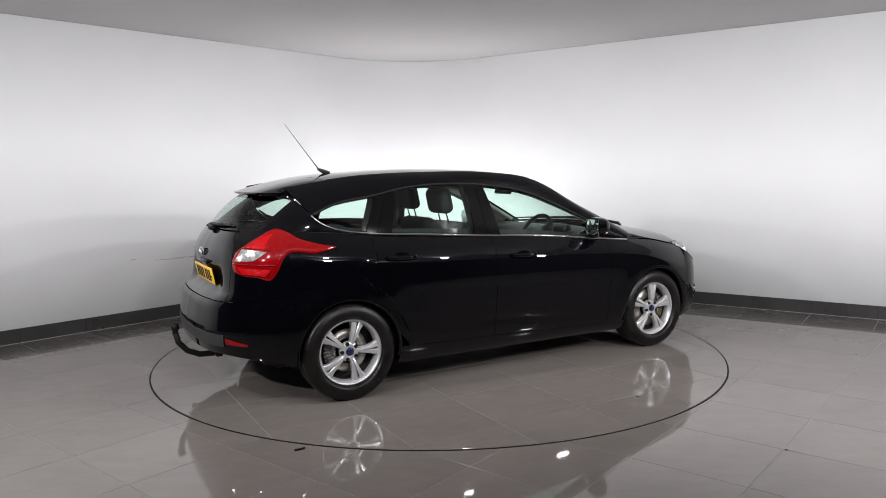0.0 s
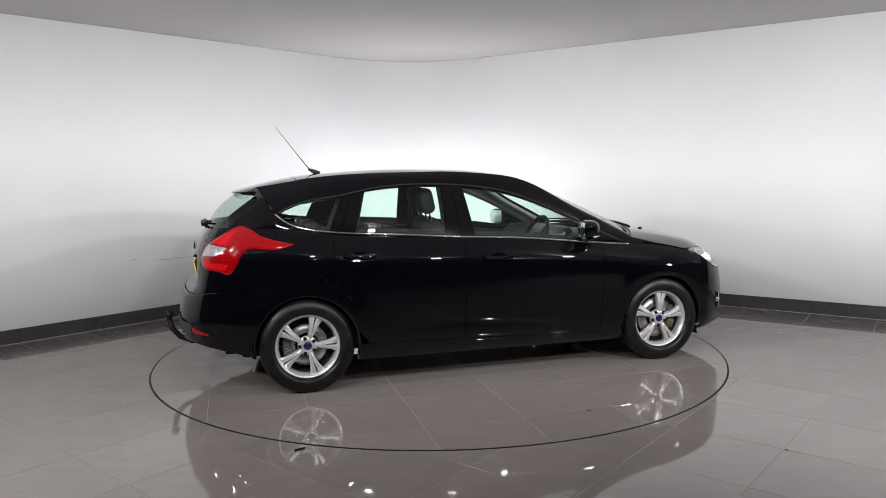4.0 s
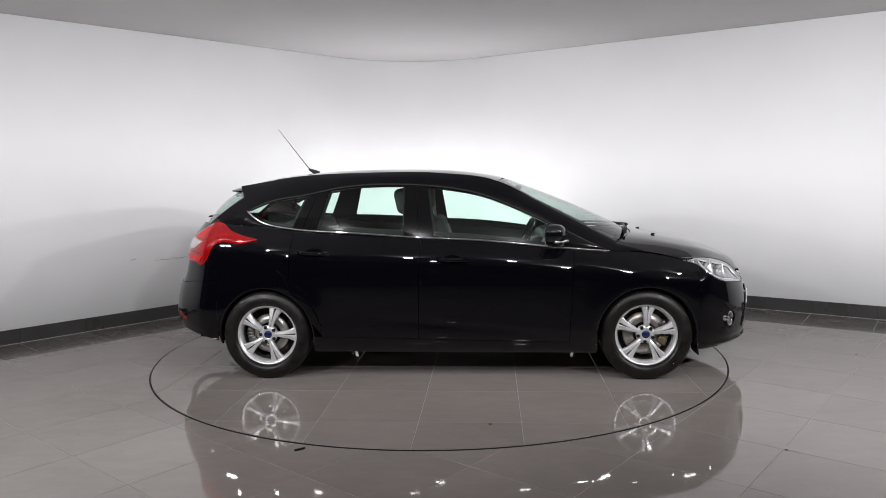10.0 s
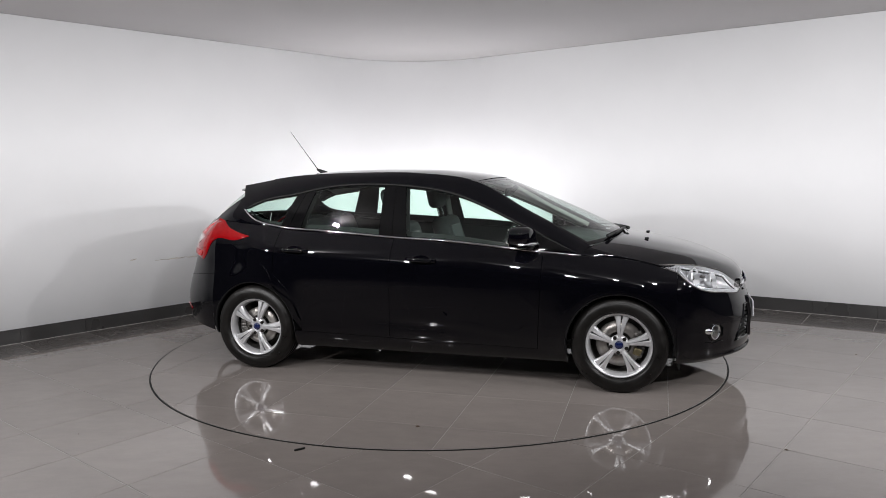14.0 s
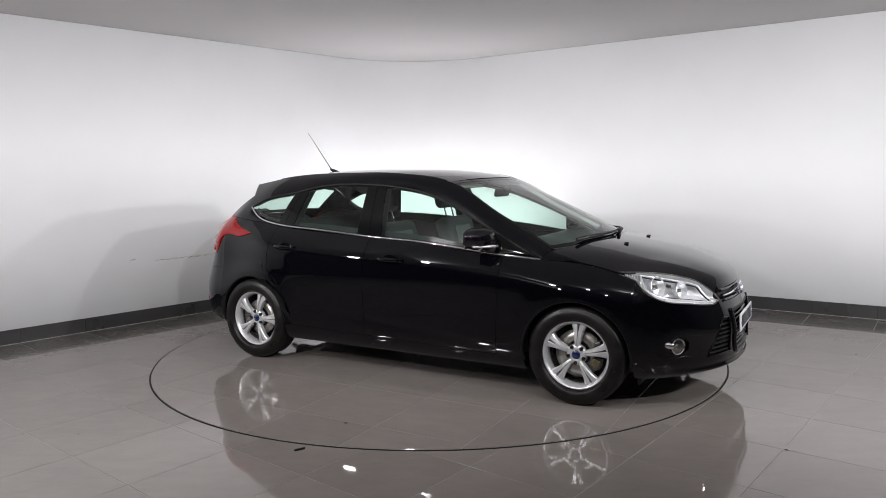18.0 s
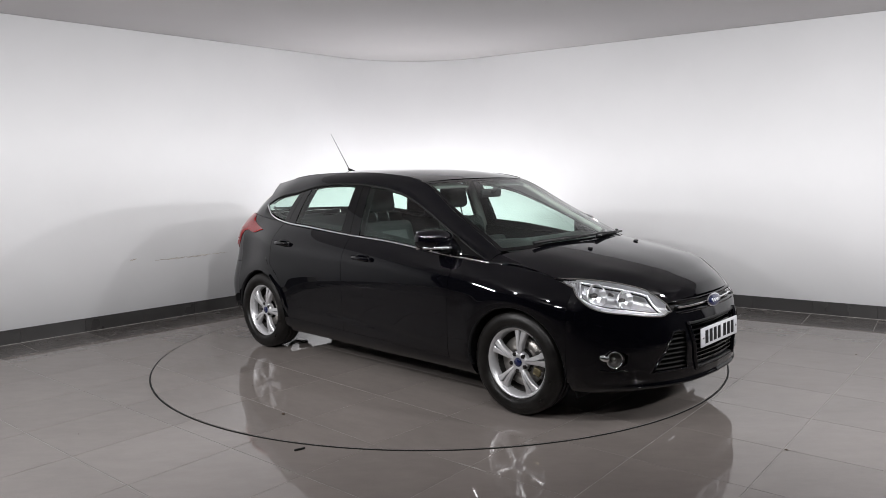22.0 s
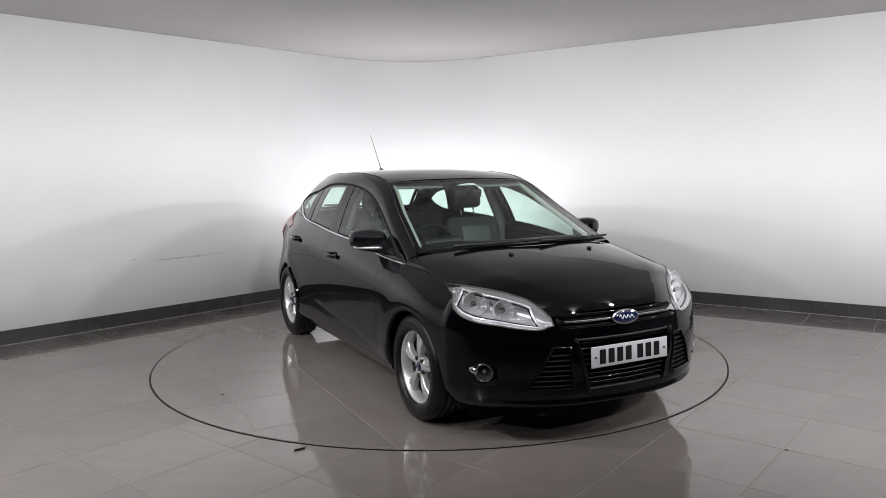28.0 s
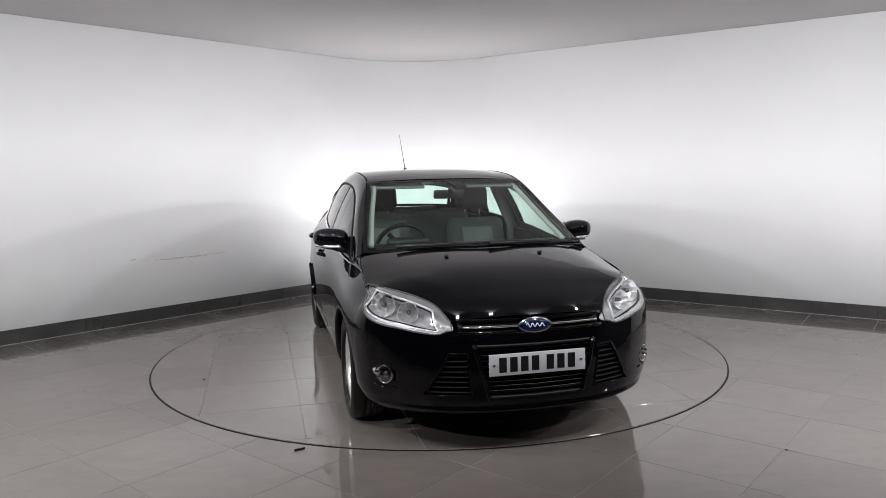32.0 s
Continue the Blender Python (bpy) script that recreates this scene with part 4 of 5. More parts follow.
def gate_glass(u, t, push=0.0):
    """u from the glass foot up to the spoiler, t across."""
    e = np.array((-1.80, 0.590, 1.093)) * (1 - u) + (GLASS_CORNER + np.array((-0.004, 0, -0.004))) * u
    c = np.array((-1.945, 0, 1.092)) * (1 - u) + np.array((-1.695, 0, 1.335)) * u + np.array((-0.02, 0, 0.02)) * 4 * u * (1 - u)
    k = abs(t) ** 2.4
    p = c + (e - c) * k
    return np.array((p[0] - push, e[1] * t, p[2]))


part("rear_window", skin(lambda u, v: gate_glass(0.05 + 0.93 * u, -0.965 + 1.93 * v), 16, 24, 1, 0.005), GLASS, tailgate, "green tinted rear window")
bm = bmesh.new()
for sgn in (1, -1):
    skin(lambda u, v: gate_glass(u, sgn * (0.955 + 0.045 * v), 0.003), 16, 3, 1, 0.008, bm=bm)
skin(lambda u, v: gate_glass(0.075 * u, -1 + 2 * v, 0.003), 3, 24, 1, 0.008, bm=bm)
part("rear_window_border", bm, GLOSSBLACK, tailgate)


def spoiler(u, t, drop=0.0):
    x = -1.335 - 0.265 * u
    p = roof_point(x, t, drop)
    p[0] -= 0.160 * u * (1 - abs(t) ** 4)
    p[2] -= 0.052 * u ** 1.4 * (1 - 0.35 * t * t)
    return p


for s in (1, -1):
    part("spoiler_cheek", skin(lambda u, v: (np.array((-1.60, 0.455, 1.362)) * (1 - u) + GLASS_CORNER * u) * (1 - v) + gate_glass(0.99, 1 - 0.5 * (1 - u)) * v, 8, 6, s, 0.006), PAINT, car)
sp = part("roof_spoiler", skin(lambda u, v: spoiler(u, -1 + 2 * v), 12, 28, 1, 0.012), PAINT, car)
bm = skin(lambda u, v: spoiler(0.30 + 0.70 * u, -1 + 2 * v, 0.010 + 0.030 * ease((1 - u) / 0.22)), 16, 28, 1, 0.0)
part("spoiler_underside", bm, PAINT, sp)
bm = bmesh.new()
skin(lambda u, v: spoiler(1.0 - 0.05 * u, -0.22 + 0.44 * v, 0.008 + 0.012 * u) - np.array((0.002, 0, 0)), 2, 10, 1, 0.004, bm=bm)
part("high_brake_lamp", bm, DULLRED, sp, "slim red high-level brake lamp")
# rear wiper
bm = bmesh.new()
tube(bm, [tuple(gate_glass(0.09, 0.0, 0.03)), tuple(gate_glass(0.10, -0.25, 0.03)), tuple(gate_glass(0.13, -0.55, 0.025))], lambda k: 0.013 - 0.006 * k, 8)
box(bm, 0.05, 0.07, 0.05, pose(-1.965, 0, 1.10), 0.015)
part("rear_wiper", bm, PLASTIC, tailgate)
# tailgate handle recess trim
bm = bmesh.new()
box(bm, 0.03, 0.30, 0.016, pose(-2.034, 0, 0.874), 0.006)
part("plate_lamp_strip", bm, GLOSSBLACK, tailgate)

# tow bar
bm = bmesh.new()
tube(bm, [(-1.85, 0.0, 0.245), (-2.00, 0.0, 0.222), (-2.09, 0.0, 0.226), (-2.17, 0.0, 0.262), (-2.225, 0.0, 0.325), (-2.242, 0.0, 0.395)], 0.020, 10)
lathe(bm, [(0.020, 0.0), (0.017, 0.012), (0.022, 0.022), (0.028, 0.034), (0.028, 0.048), (0.019, 0.066), (0.004, 0.070)], 20, pose(-2.242, 0, 0.392, 90, 0, 0))
tow = part("tow_bar", bm, RUBBER, car, "black swan-neck tow bar with a ball")
bm = bmesh.new()
box(bm, 0.05, 0.085, 0.075, pose(-1.965, 0, 0.235), 0.012)
part("tow_socket", bm, PLASTIC, tow)

# aerial
bm = bmesh.new()
tube(bm, [(-1.115, 0, 1.445), (-1.165, 0, 1.468), (-1.195, 0, 1.482)], lambda k: 0.030 - 0.018 * k, 12, 0.7)
aer = part("aerial_base", bm, PLASTIC, car, "roof aerial on a black foot")
bm = bmesh.new()
tube(bm, [(-1.185, 0, 1.477), (-1.26, 0, 1.575), (-1.43, 0, 1.80)], lambda k: 0.0042 - 0.0027 * k, 8)
part("aerial_rod", bm, RUBBER, aer)

# ---- door mirrors, handles, nozzles, wipers ----
for s in (1, -1):
    bm = bmesh.new()
    bmesh.ops.create_uvsphere(bm, u_segments=28, v_segments=18, radius=1)
    for v in bm.verts:
        x, y, z = v.co
        sq = lambda a, p: math.copysign(abs(a) ** p, a)
        x, y, z = sq(x, 0.8), sq(y, 0.72), sq(z, 0.72)
        x = max(x, -0.45)
        taper = 1.0 - 0.12 * max(y, 0)
        v.co = (0.712 + 0.090 * x - 0.024 * (y + 1), s * (0.885 + 0.116 * y), 1.014 + 0.074 * z * taper + 0.008 * y)
    bmesh.ops.recalc_face_normals(bm, faces=bm.faces)
    mir = part("door_mirror", bm, PAINT, car, "black door mirror with an indicator strip")
    bm = bmesh.new()
    tube(bm, [(0.74, s * 0.80, 0.945), (0.73, s * 0.85, 0.955), (0.72, s * 0.90, 0.975)], 0.030, 10, 0.8)
    part("mirror_arm", bm, PLASTIC, mir)
    bm = bmesh.new()
    box(bm, 0.006, 0.19, 0.118, pose(0.646, s * 0.885, 1.014, 0, 0, s * 12), 0.002)
    part("mirror_glass", bm, CHROME, mir, "mirror glass")
    bm = bmesh.new()
    tube(bm, [(0.790 - 0.110 * t * t, s * (0.830 + 0.163 * t), 0.968 + 0.006 * t) for t in (0, 0.2, 0.4, 0.6, 0.8, 0.95)], 0.011, 8, 0.9)
    part("indicator_strip", bm, CLEARLAMP, mir, "pale indicator lens")
    for xh, zh in ((0.000, 0.850), (-0.965, 0.900)):
        y = side_y(xh, zh)
        bm = bmesh.new()
        tube(bm, [(xh - 0.105, s * (y + 0.004), zh + 0.004), (xh - 0.07, s * (y + 0.026), zh + 0.002), (xh, s * (y + 0.032), zh), (xh + 0.06, s * (y + 0.026), zh - 0.002), (xh + 0.075, s * (y + 0.008), zh - 0.003)], 0.0135, 8, 1.1)
        hd = part("door_handle", bm, PAINT, car)
        bm = bmesh.new()
        oval(bm, 0.068, 0.034, 0.0015, pose(xh, s * (side_y(xh, zh) - 0.0005), zh, 0, 0, s * 90), dome=-0.8)
        part("handle_recess", bm, PAINT, hd)
        bm = bmesh.new()
        box(bm, 0.040, 0.020, 0.032, pose(xh + 0.088, s * (y + 0.010), zh - 0.002), 0.008)
        part("handle_cap", bm, PAINT, hd)
    # washer nozzle
    p = bonnet(0.16, 0.38)
    bm = bmesh.new()
    box(bm, 0.028, 0.022, 0.014, pose(p[0], s * p[1], p[2] + 0.006), 0.005)
    part("washer_nozzle", bm, PLASTIC, car)
for y0, y1, u1 in ((-0.52, 0.03, 0.885), (0.02, 0.60, 0.905)):
    bm = bmesh.new()
    base = screen_point(0.985, y0 / 0.70)
    tip = screen_point(u1 + 0.08, y1 / 0.70)
    mid = (base + tip) / 2
    up = np.array((0.02, 0, 0.025))
    tube(bm, [tuple(base + up), tuple(mid + up * 1.1), tuple(tip + up * 0.8)], lambda k: 0.013 - 0.006 * k, 8)
    w = part("wiper_arm", bm, PLASTIC, car)
    bm = bmesh.new()
    tube(bm, [tuple(screen_point(0.968 - 0.02 * k / 8, (y0 + 0.14 + (y1 - y0 + 0.02) * k / 8) / 0.70) + np.array((0.012, 0, 0.012))) for k in range(9)], 0.007, 6)
    part("wiper_blade", bm, RUBBER, w)

# ---- wheels ----
def wheel(x, s, turn, front):
    hub = pose(x, s * 0.775, TYRE_R, 0, 0, 0 if s > 0 else 180)
    bm = lathe(bmesh.new(), [(0.200, -0.085), (0.190, -0.03), (0.186, 0.03), (0.194, 0.060), (0.2030, 0.073), (0.2110, 0.081), (0.2150, 0.078), (0.2120, 0.066), (0.206, -0.085)], 72, close=True)
    bmesh.ops.recalc_face_normals(bm, faces=bm.faces)
    me = bpy.data.meshes.new("wheel")
    for f in bm.faces:
        f.smooth = True
    bm.to_mesh(me), bm.free()
    me.materials.append(ALLOY)
    w = new("wheel", me)
    w.parent = car
    w.matrix_basis = hub
    tagged(w, "silver five twin-spoke alloy wheel with a black tyre")
    prof = [(0.204, -0.088), (0.215, -0.098), (0.255, -0.104), (0.285, -0.100), (0.302, -0.090), (0.311, -0.074), (0.314, -0.045), (0.3145, -0.026), (0.309, -0.024), (0.309, -0.018), (0.3145, -0.016), (0.3145, 0.016), (0.309, 0.018), (0.309, 0.024), (0.3145, 0.026), (0.314, 0.045), (0.311, 0.074), (0.302, 0.090), (0.287, 0.100), (0.282, 0.1005), (0.280, 0.1025), (0.255, 0.104), (0.232, 0.102), (0.228, 0.0985), (0.2165, 0.090), (0.2130, 0.074)]
    part("tyre", lathe(bmesh.new(), prof, 96), TYRE, w, "black road tyre")
    for k in range(5):
        a = radians(turn + 72 * k)
        bm = bmesh.new()
        for sg in (1, -1):
            # each twin arm: a tapered bar from the hub out to the rim
            st = []
            for f in (0.0, 0.25, 0.5, 0.75, 1.0):
                r = 0.040 + 0.158 * f
                a0 = sg * radians(0.15 + 1.9 * max(f - 0.30, 0) / 0.70)
                a1 = sg * radians(16 - 4.0 * math.sin(math.pi * min(f / 0.6, 1.0) * 0.5) + 9.0 * max(f - 0.7, 0))
                yy = 0.058 + 0.012 * math.sin(math.pi * min(f * 1.1, 1)) + 0.004 * f
                ring = []
                for aa, dy in ((a0, -0.004), (a0 + (a1 - a0) * 0.12, 0.0), (a0 + (a1 - a0) * 0.80, -0.003), (a1, -0.010), (a1, -0.036), (a0, -0.036)):
                    ring.append(bm.verts.new((r * math.cos(a + aa), yy + dy, r * math.sin(a + aa))))
                st.append(ring)
            for r0, r1 in zip(st, st[1:]):
                for j in range(6):
                    bm.faces.new((r0[j], r1[j], r1[(j + 1) % 6], r0[(j + 1) % 6]))
            bm.faces.new(st[0]), bm.faces.new(st[-1][::-1])
        bmesh.ops.recalc_face_normals(bm, faces=bm.faces)
        part("twin_spoke", bm, ALLOY, w, smooth=False)
    part("hub_face", lathe(bmesh.new(), [(0.062, 0.02), (0.066, 0.046), (0.060, 0.058), (0.030, 0.062), (0.028, 0.060)], 40), ALLOY, w)
    cap = part("centre_cap", lathe(bmesh.new(), [(0.027, 0.052), (0.027, 0.064), (0.025, 0.067), (0.004, 0.069)], 32), BLUE, w, "dark blue centre cap")
    for k in range(5):
        a = radians(turn + 36 + 72 * k)
        part("wheel_nut", lathe(bmesh.new(), [(0.0135, 0.035), (0.0135, 0.064), (0.011, 0.068), (0.003, 0.069)], 6, pose(0.052 * math.cos(a), 0, 0.052 * math.sin(a))), NUT, w, smooth=False)
    br = 0.150 if front else 0.138
    part("brake_disc", lathe(bmesh.new(), [(0.075, -0.012), (0.078, 0.010), (0.086, 0.012), (br, 0.012), (br, -0.010), (0.075, -0.012)], 48), DISC, w)
    side = 0 if (x > 0) == (s > 0) else math.pi
    bm = bmesh.new()
    for k in range(7):
        a = side + radians(-30 + 60 * k / 6)
        box(bm, 0.050, 0.050, 0.026, pose(0.138 * math.cos(a), 0.0, 0.138 * math.sin(a), 0, -math.degrees(a), 0), 0.004, 1)
    cal = part("brake_caliper", bm, DARKMETAL, w, "grey brake caliper")
    bm = bmesh.new()
    a = side + radians(22 if side else -22) 
    box(bm, 0.052, 0.030, 0.050, pose(0.124 * math.cos(a), 0.022, 0.124 * math.sin(a), 0, -math.degrees(a), 0), 0.008, 2)
    if front:
        part("caliper_bracket", bm, GOLD, w, "small dull gold caliper bracket")
    else:
        part("caliper_bracket", bm, DARKMETAL, w)
    part("inner_barrel", lathe(bmesh.new(), [(0.187, 0.02), (0.185, -0.07), (0.02, -0.075)], 48), DARKMETAL, w)


wheel(AXLE, -1, 95, True), wheel(-AXLE, -1, 108, False), wheel(AXLE, 1, 40, True), wheel(-AXLE, 1, 70, False)

# ---- under and inside ----
bm = bmesh.new()
box(bm, 3.50, 1.24, 0.09, pose(0.0, 0, 0.255), 0.03)
box(bm, 0.9, 1.42, 0.08, pose(0.0, 0, 0.245), 0.02)
part("underbody", bm, INK, car)
bm = bmesh.new()
tube(bm, [(-1.45, 0.35, 0.27), (-1.95, 0.40, 0.28)], 0.07, 12, 0.7)
part("exhaust_silencer", bm, DARKMETAL, car)
bm = bmesh.new()
tube(bm, [(-1.93, 0.40, 0.285), (-2.02, 0.43, 0.275), (-2.08, 0.44, 0.262)], 0.024, 12)
part("exhaust_tip", bm, CHROME, car)
bm = bmesh.new()
tube(bm, [(-1.27, -0.66, 0.25), (-1.24, -0.30, 0.235), (-1.24, 0.30, 0.235), (-1.27, 0.66, 0.25)], 0.030, 10)
part("rear_axle_beam", bm, DARKMETAL, car)
for s in (1, -1):
    bm = bmesh.new()
    tube(bm, [(-0.95, s * 0.50, 0.24), (-1.20, s * 0.58, 0.215), (-1.33, s * 0.66, 0.24)], 0.020, 8)
    part("trailing_arm", bm, DARKMETAL, car)
for s in (1, -1):
    bm = bmesh.new()
    box(bm, 0.012, 0.16, 0.09, pose(1.690, s * 0.70, 0.20, 0, -12, 0), 0.003)
    part("air_deflector", bm, RUBBER, car)
    bm = skin(lambda u, v: np.array((-1.72 + 2.70 * u, (edge_y(-1.72 + 2.70 * u) - 0.05 if v > 0.5 else min(0.80, edge_y(-1.72 + 2.70 * u) + 0.02)) - 0.02, 0.28 + (edge_z(-1.72 + 2.70 * u) - 0.02 - 0.28) * v)), 24, 4, s, 0.0)
    part("door_lining", bm, PLASTIC, car)
    # pale trim inside the roof rails and screen pillars
    bm = skin(lambda u, v: bow(at_x(window_top, -1.30 + 2.2 * u), at_x(roof_edge, -1.45 + 2.45 * u), v, 0.0) - np.array((0.0, 0.022, 0.022)), 40, 3, s, 0.0)
    part("pillar_trim", bm, LININGS, car)
    bm = bmesh.new()
    b0, t0 = at_x(belt, -0.24), at_x(window_top, -0.24)
    tube(bm, [(-0.24, s * (b0[1] - 0.085), b0[2] - 0.35), (-0.24, s * (b0[1] - 0.085), b0[2]), (-0.25, s * (t0[1] - 0.065), t0[2] - 0.01)], 0.05, 8, 0.45)
    part("belt_pillar_trim", bm, VISOR, car)
    bm = bmesh.new()
    tube(bm, [tuple((at_x(roof_edge, 0.22 + 0.80 * k / 12) - np.array((0.035, 0.062, 0.022))) * np.array((1, s, 1))) for k in range(13)], 0.018, 8)
    part("screen_pillar_trim", bm, LININGS, car, "pale trim on the screen pillar")
part("headlining", skin(lambda u, v: roof_point(-1.55 + 1.80 * u, -0.96 + 1.92 * v, 0.042), 20, 12, 1, 0.0), LININGS, car)
bm = bmesh.new()
box(bm, 3.0, 1.52, 0.04, pose(-0.35, 0, 0.30), 0.01)
part("cabin_floor", bm, INK, car)


def seat(y, dx=0.0):
    bm = bmesh.new()
    box(bm, 0.50, 0.50, 0.16, pose(0.12 + dx, y, 0.53, 0, -8, 0), 0.06, 4)
    cushion = part("seat_cushion", bm, CLOTH, car, "dark cloth front seat")
    bm = bmesh.new()
    box(bm, 0.14, 0.48, 0.54, pose(-0.22 + dx, y, 0.81, 0, -18, 0), 0.06, 4)
    part("seat_backrest", bm, CLOTH, cushion)
    bm = bmesh.new()
    box(bm, 0.03, 0.26, 0.40, pose(-0.152 + dx, y, 0.81, 0, -18, 0), 0.012, 3)
    box(bm, 0.34, 0.26, 0.03, pose(0.14 + dx, y, 0.608, 0, -8, 0), 0.012, 3)
    part("seat_panel", bm, CLOTHGREY, cushion, "grey cloth centre panel")
    bm = bmesh.new()
    box(bm, 0.10, 0.27, 0.19, pose(-0.370 + dx, y, 1.235, 0, -12, 0), 0.045, 4)
    part("headrest", bm, CLOTH, cushion)
    for yy in (-0.06, 0.06):
        bm = bmesh.new()
        tube(bm, [(-0.310 + dx, y + yy, 1.02), (-0.362 + dx, y + yy, 1.20)], 0.006, 8)
        part("headrest_post", bm, CHROME, cushion)


seat(-0.37, -0.02), seat(0.375, 0.10)
bm = bmesh.new()
box(bm, 0.50, 1.28, 0.16, pose(-0.78, 0, 0.55, 0, -6, 0), 0.06, 4)
rear_seat = part("rear_bench", bm, CLOTH, car, "dark cloth rear bench")
bm = bmesh.new()
box(bm, 0.14, 1.20, 0.54, pose(-1.10, 0, 0.82, 0, -22, 0), 0.05, 4)
part("bench_backrest", bm, CLOTH, rear_seat)
for y in (-0.40, 0.0, 0.40):
    bm = bmesh.new()
    box(bm, 0.09, 0.24, 0.11, pose(-1.225, y, 1.045, 0, -16, 0), 0.035, 4)
    part("bench_headrest", bm, CLOTH, rear_seat)
part("parcel_shelf", skin(lambda u, v: np.array((-1.78 + 0.56 * u, -0.56 + 1.12 * v, 1.00)), 4, 4, 1, 0.01), CLOTH, car)
# dashboard
bm = bmesh.new()
prof = rail([(0.55, 0.60), (0.60, 0.80), (0.66, 0.93), (0.80, 0.975), (0.98, 0.955), (1.17, 0.925)])
skin(lambda u, v: np.array((prof(u)[0] + 0.06 * (1 - (2 * v - 1) ** 2) * u, (-0.74 + 0.15 * u) * (1 - 2 * v), prof(u)[1] + 0.012 * math.exp(-((v - 0.25) / 0.12) ** 2))), 20, 24, 1, 0.0, bm=bm)
dash = part("dashboard", bm, PLASTIC, car)
bm = bmesh.new()
box(bm, 0.10, 0.30, 0.10, pose(0.72, -0.365, 0.955, 0, -18, 0), 0.03, 3)
part("instrument_hood", bm, PLASTIC, dash)
bm = bmesh.new()
box(bm, 0.12, 0.26, 0.26, pose(0.66, 0, 0.80, 0, -20, 0), 0.03, 3)
part("centre_stack", bm, PLASTIC, dash)
sw = pose(0.50, -0.365, 0.915, 0, -65, 0)
bm = bmesh.new()
tube(bm, [tuple(sw @ Vector((0.185 * math.cos(2 * math.pi * k / 36), 0.185 * math.sin(2 * math.pi * k / 36), 0))) for k in range(37)], 0.016, 10)
steer = part("steering_wheel", bm, RUBBER, car, "black steering wheel")
bm = bmesh.new()
for a in (0, 130, 230):
    box(bm, 0.15, 0.035, 0.014, sw @ pose(0.09 * math.cos(radians(a + 90)), 0.09 * math.sin(radians(a + 90)), -0.01, 0, 0, a + 90), 0.004)
box(bm, 0.13, 0.15, 0.05, sw @ pose(0, 0, -0.02), 0.02, 3)
part("steering_hub", bm, PLASTIC, steer)
bm = bmesh.new()
box(bm, 0.03, 0.23, 0.065, pose(0.44, 0.0, 1.285, 0, 12, 0), 0.014, 3)
part("rear_view_mirror", bm, PLASTIC, car)
bm = bmesh.new()
tube(bm, [(0.46, 0, 1.29), (0.50, 0, 1.33)], 0.02, 8)
part("mirror_stem", bm, PLASTIC, car)
for y in (-0.34, 0.34):
    bm = bmesh.new()
    box(bm, 0.15, 0.36, 0.016, pose(0.29, y, 1.352, 0, 14, 0), 0.006)
    part("sun_visor", bm, VISOR, car)
bm = bmesh.new()
box(bm, 0.9, 0.18, 0.30, pose(0.1, 0, 0.46), 0.05, 3)
part("centre_console", bm, PLASTIC, car)


# ---- floor marks and lamps of the place ----
bm = bmesh.new()
box(bm, 0.06, 0.012, 0.010, pose(-0.735, -2.19, 0.005, 0, 0, 33), 0.003)
tagged(part("floor_marker", bm, RUBBER), "small black rubber stop on the floor beside the turntable", "marker")


SCUFF = mat("brown_scuff", (0.46, 0.42, 0.38), 0.8, vary=0.3, scale=25)
DIRT = mat("brown_dirt", (0.07, 0.045, 0.03), 0.9)
# scuff marks along the left leg of the wall
for s0, s1, za, zb, w in ((3.87, 3.80, 0.628, 0.640, 0.006), (3.62, 3.30, 0.607, 0.600, 0.0045), (3.45, 3.18, 0.611, 0.606, 0.0035), (3.27, 3.00, 0.604, 0.613, 0.007), (3.02, 2.80, 0.612, 0.614, 0.003)):
    bm = bmesh.new()
    n = 8
    rows = []
    for k in range(n + 1):
        p = CORNER + DIR_L * (s0 + (s1 - s0) * k / n) + NORM_L * 0.0012
        z = za + (zb - za) * k / n + 0.003 * math.sin(k * 2.3 + s0)
        h = w * (0.35 + 0.65 * math.sin(math.pi * (k + 0.3) / (n + 0.6))) * (0.7 + 0.5 * math.sin(5 * k + s0) ** 2)
        rows.append([bm.verts.new((*p, z - h)), bm.verts.new((*p, z + h))])
    for a, b in zip(rows, rows[1:]):
        bm.faces.new((a[0], b[0], b[1], a[1]))
    part("scuff_mark", bm, SCUFF, wall_n, smooth=False)


def speck(parent, x, y, z, r, seed):
    rng = random.Random(seed)
    bm = bmesh.new()
    bmesh.ops.create_icosphere(bm, subdivisions=1, radius=r)
    for v in bm.verts:
        v.co = Vector((v.co.x * rng.uniform(0.7, 1.6), v.co.y * rng.uniform(0.6, 1.1), v.co.z * 0.4)) + Vector((x, y, z + r * 0.35))
    return part("dirt_speck", bm, DIRT, parent)


for k, (x, y, r) in enumerate(((0.42, -1.833, 0.011), (-0.25, -1.62, 0.004), (0.95, 1.5, 0.005))):
    speck(turntable, x, y, 0.005, r, k)
for k, (x, y, r) in enumerate(((3.218, -0.41, 0.007), (1.80, -2.292, 0.008), (-2.9, 0.25, 0.005), (-2.05, -1.9, 0.004))):
    speck(floor_ob, x, y, 0.0, r, 10 + k)


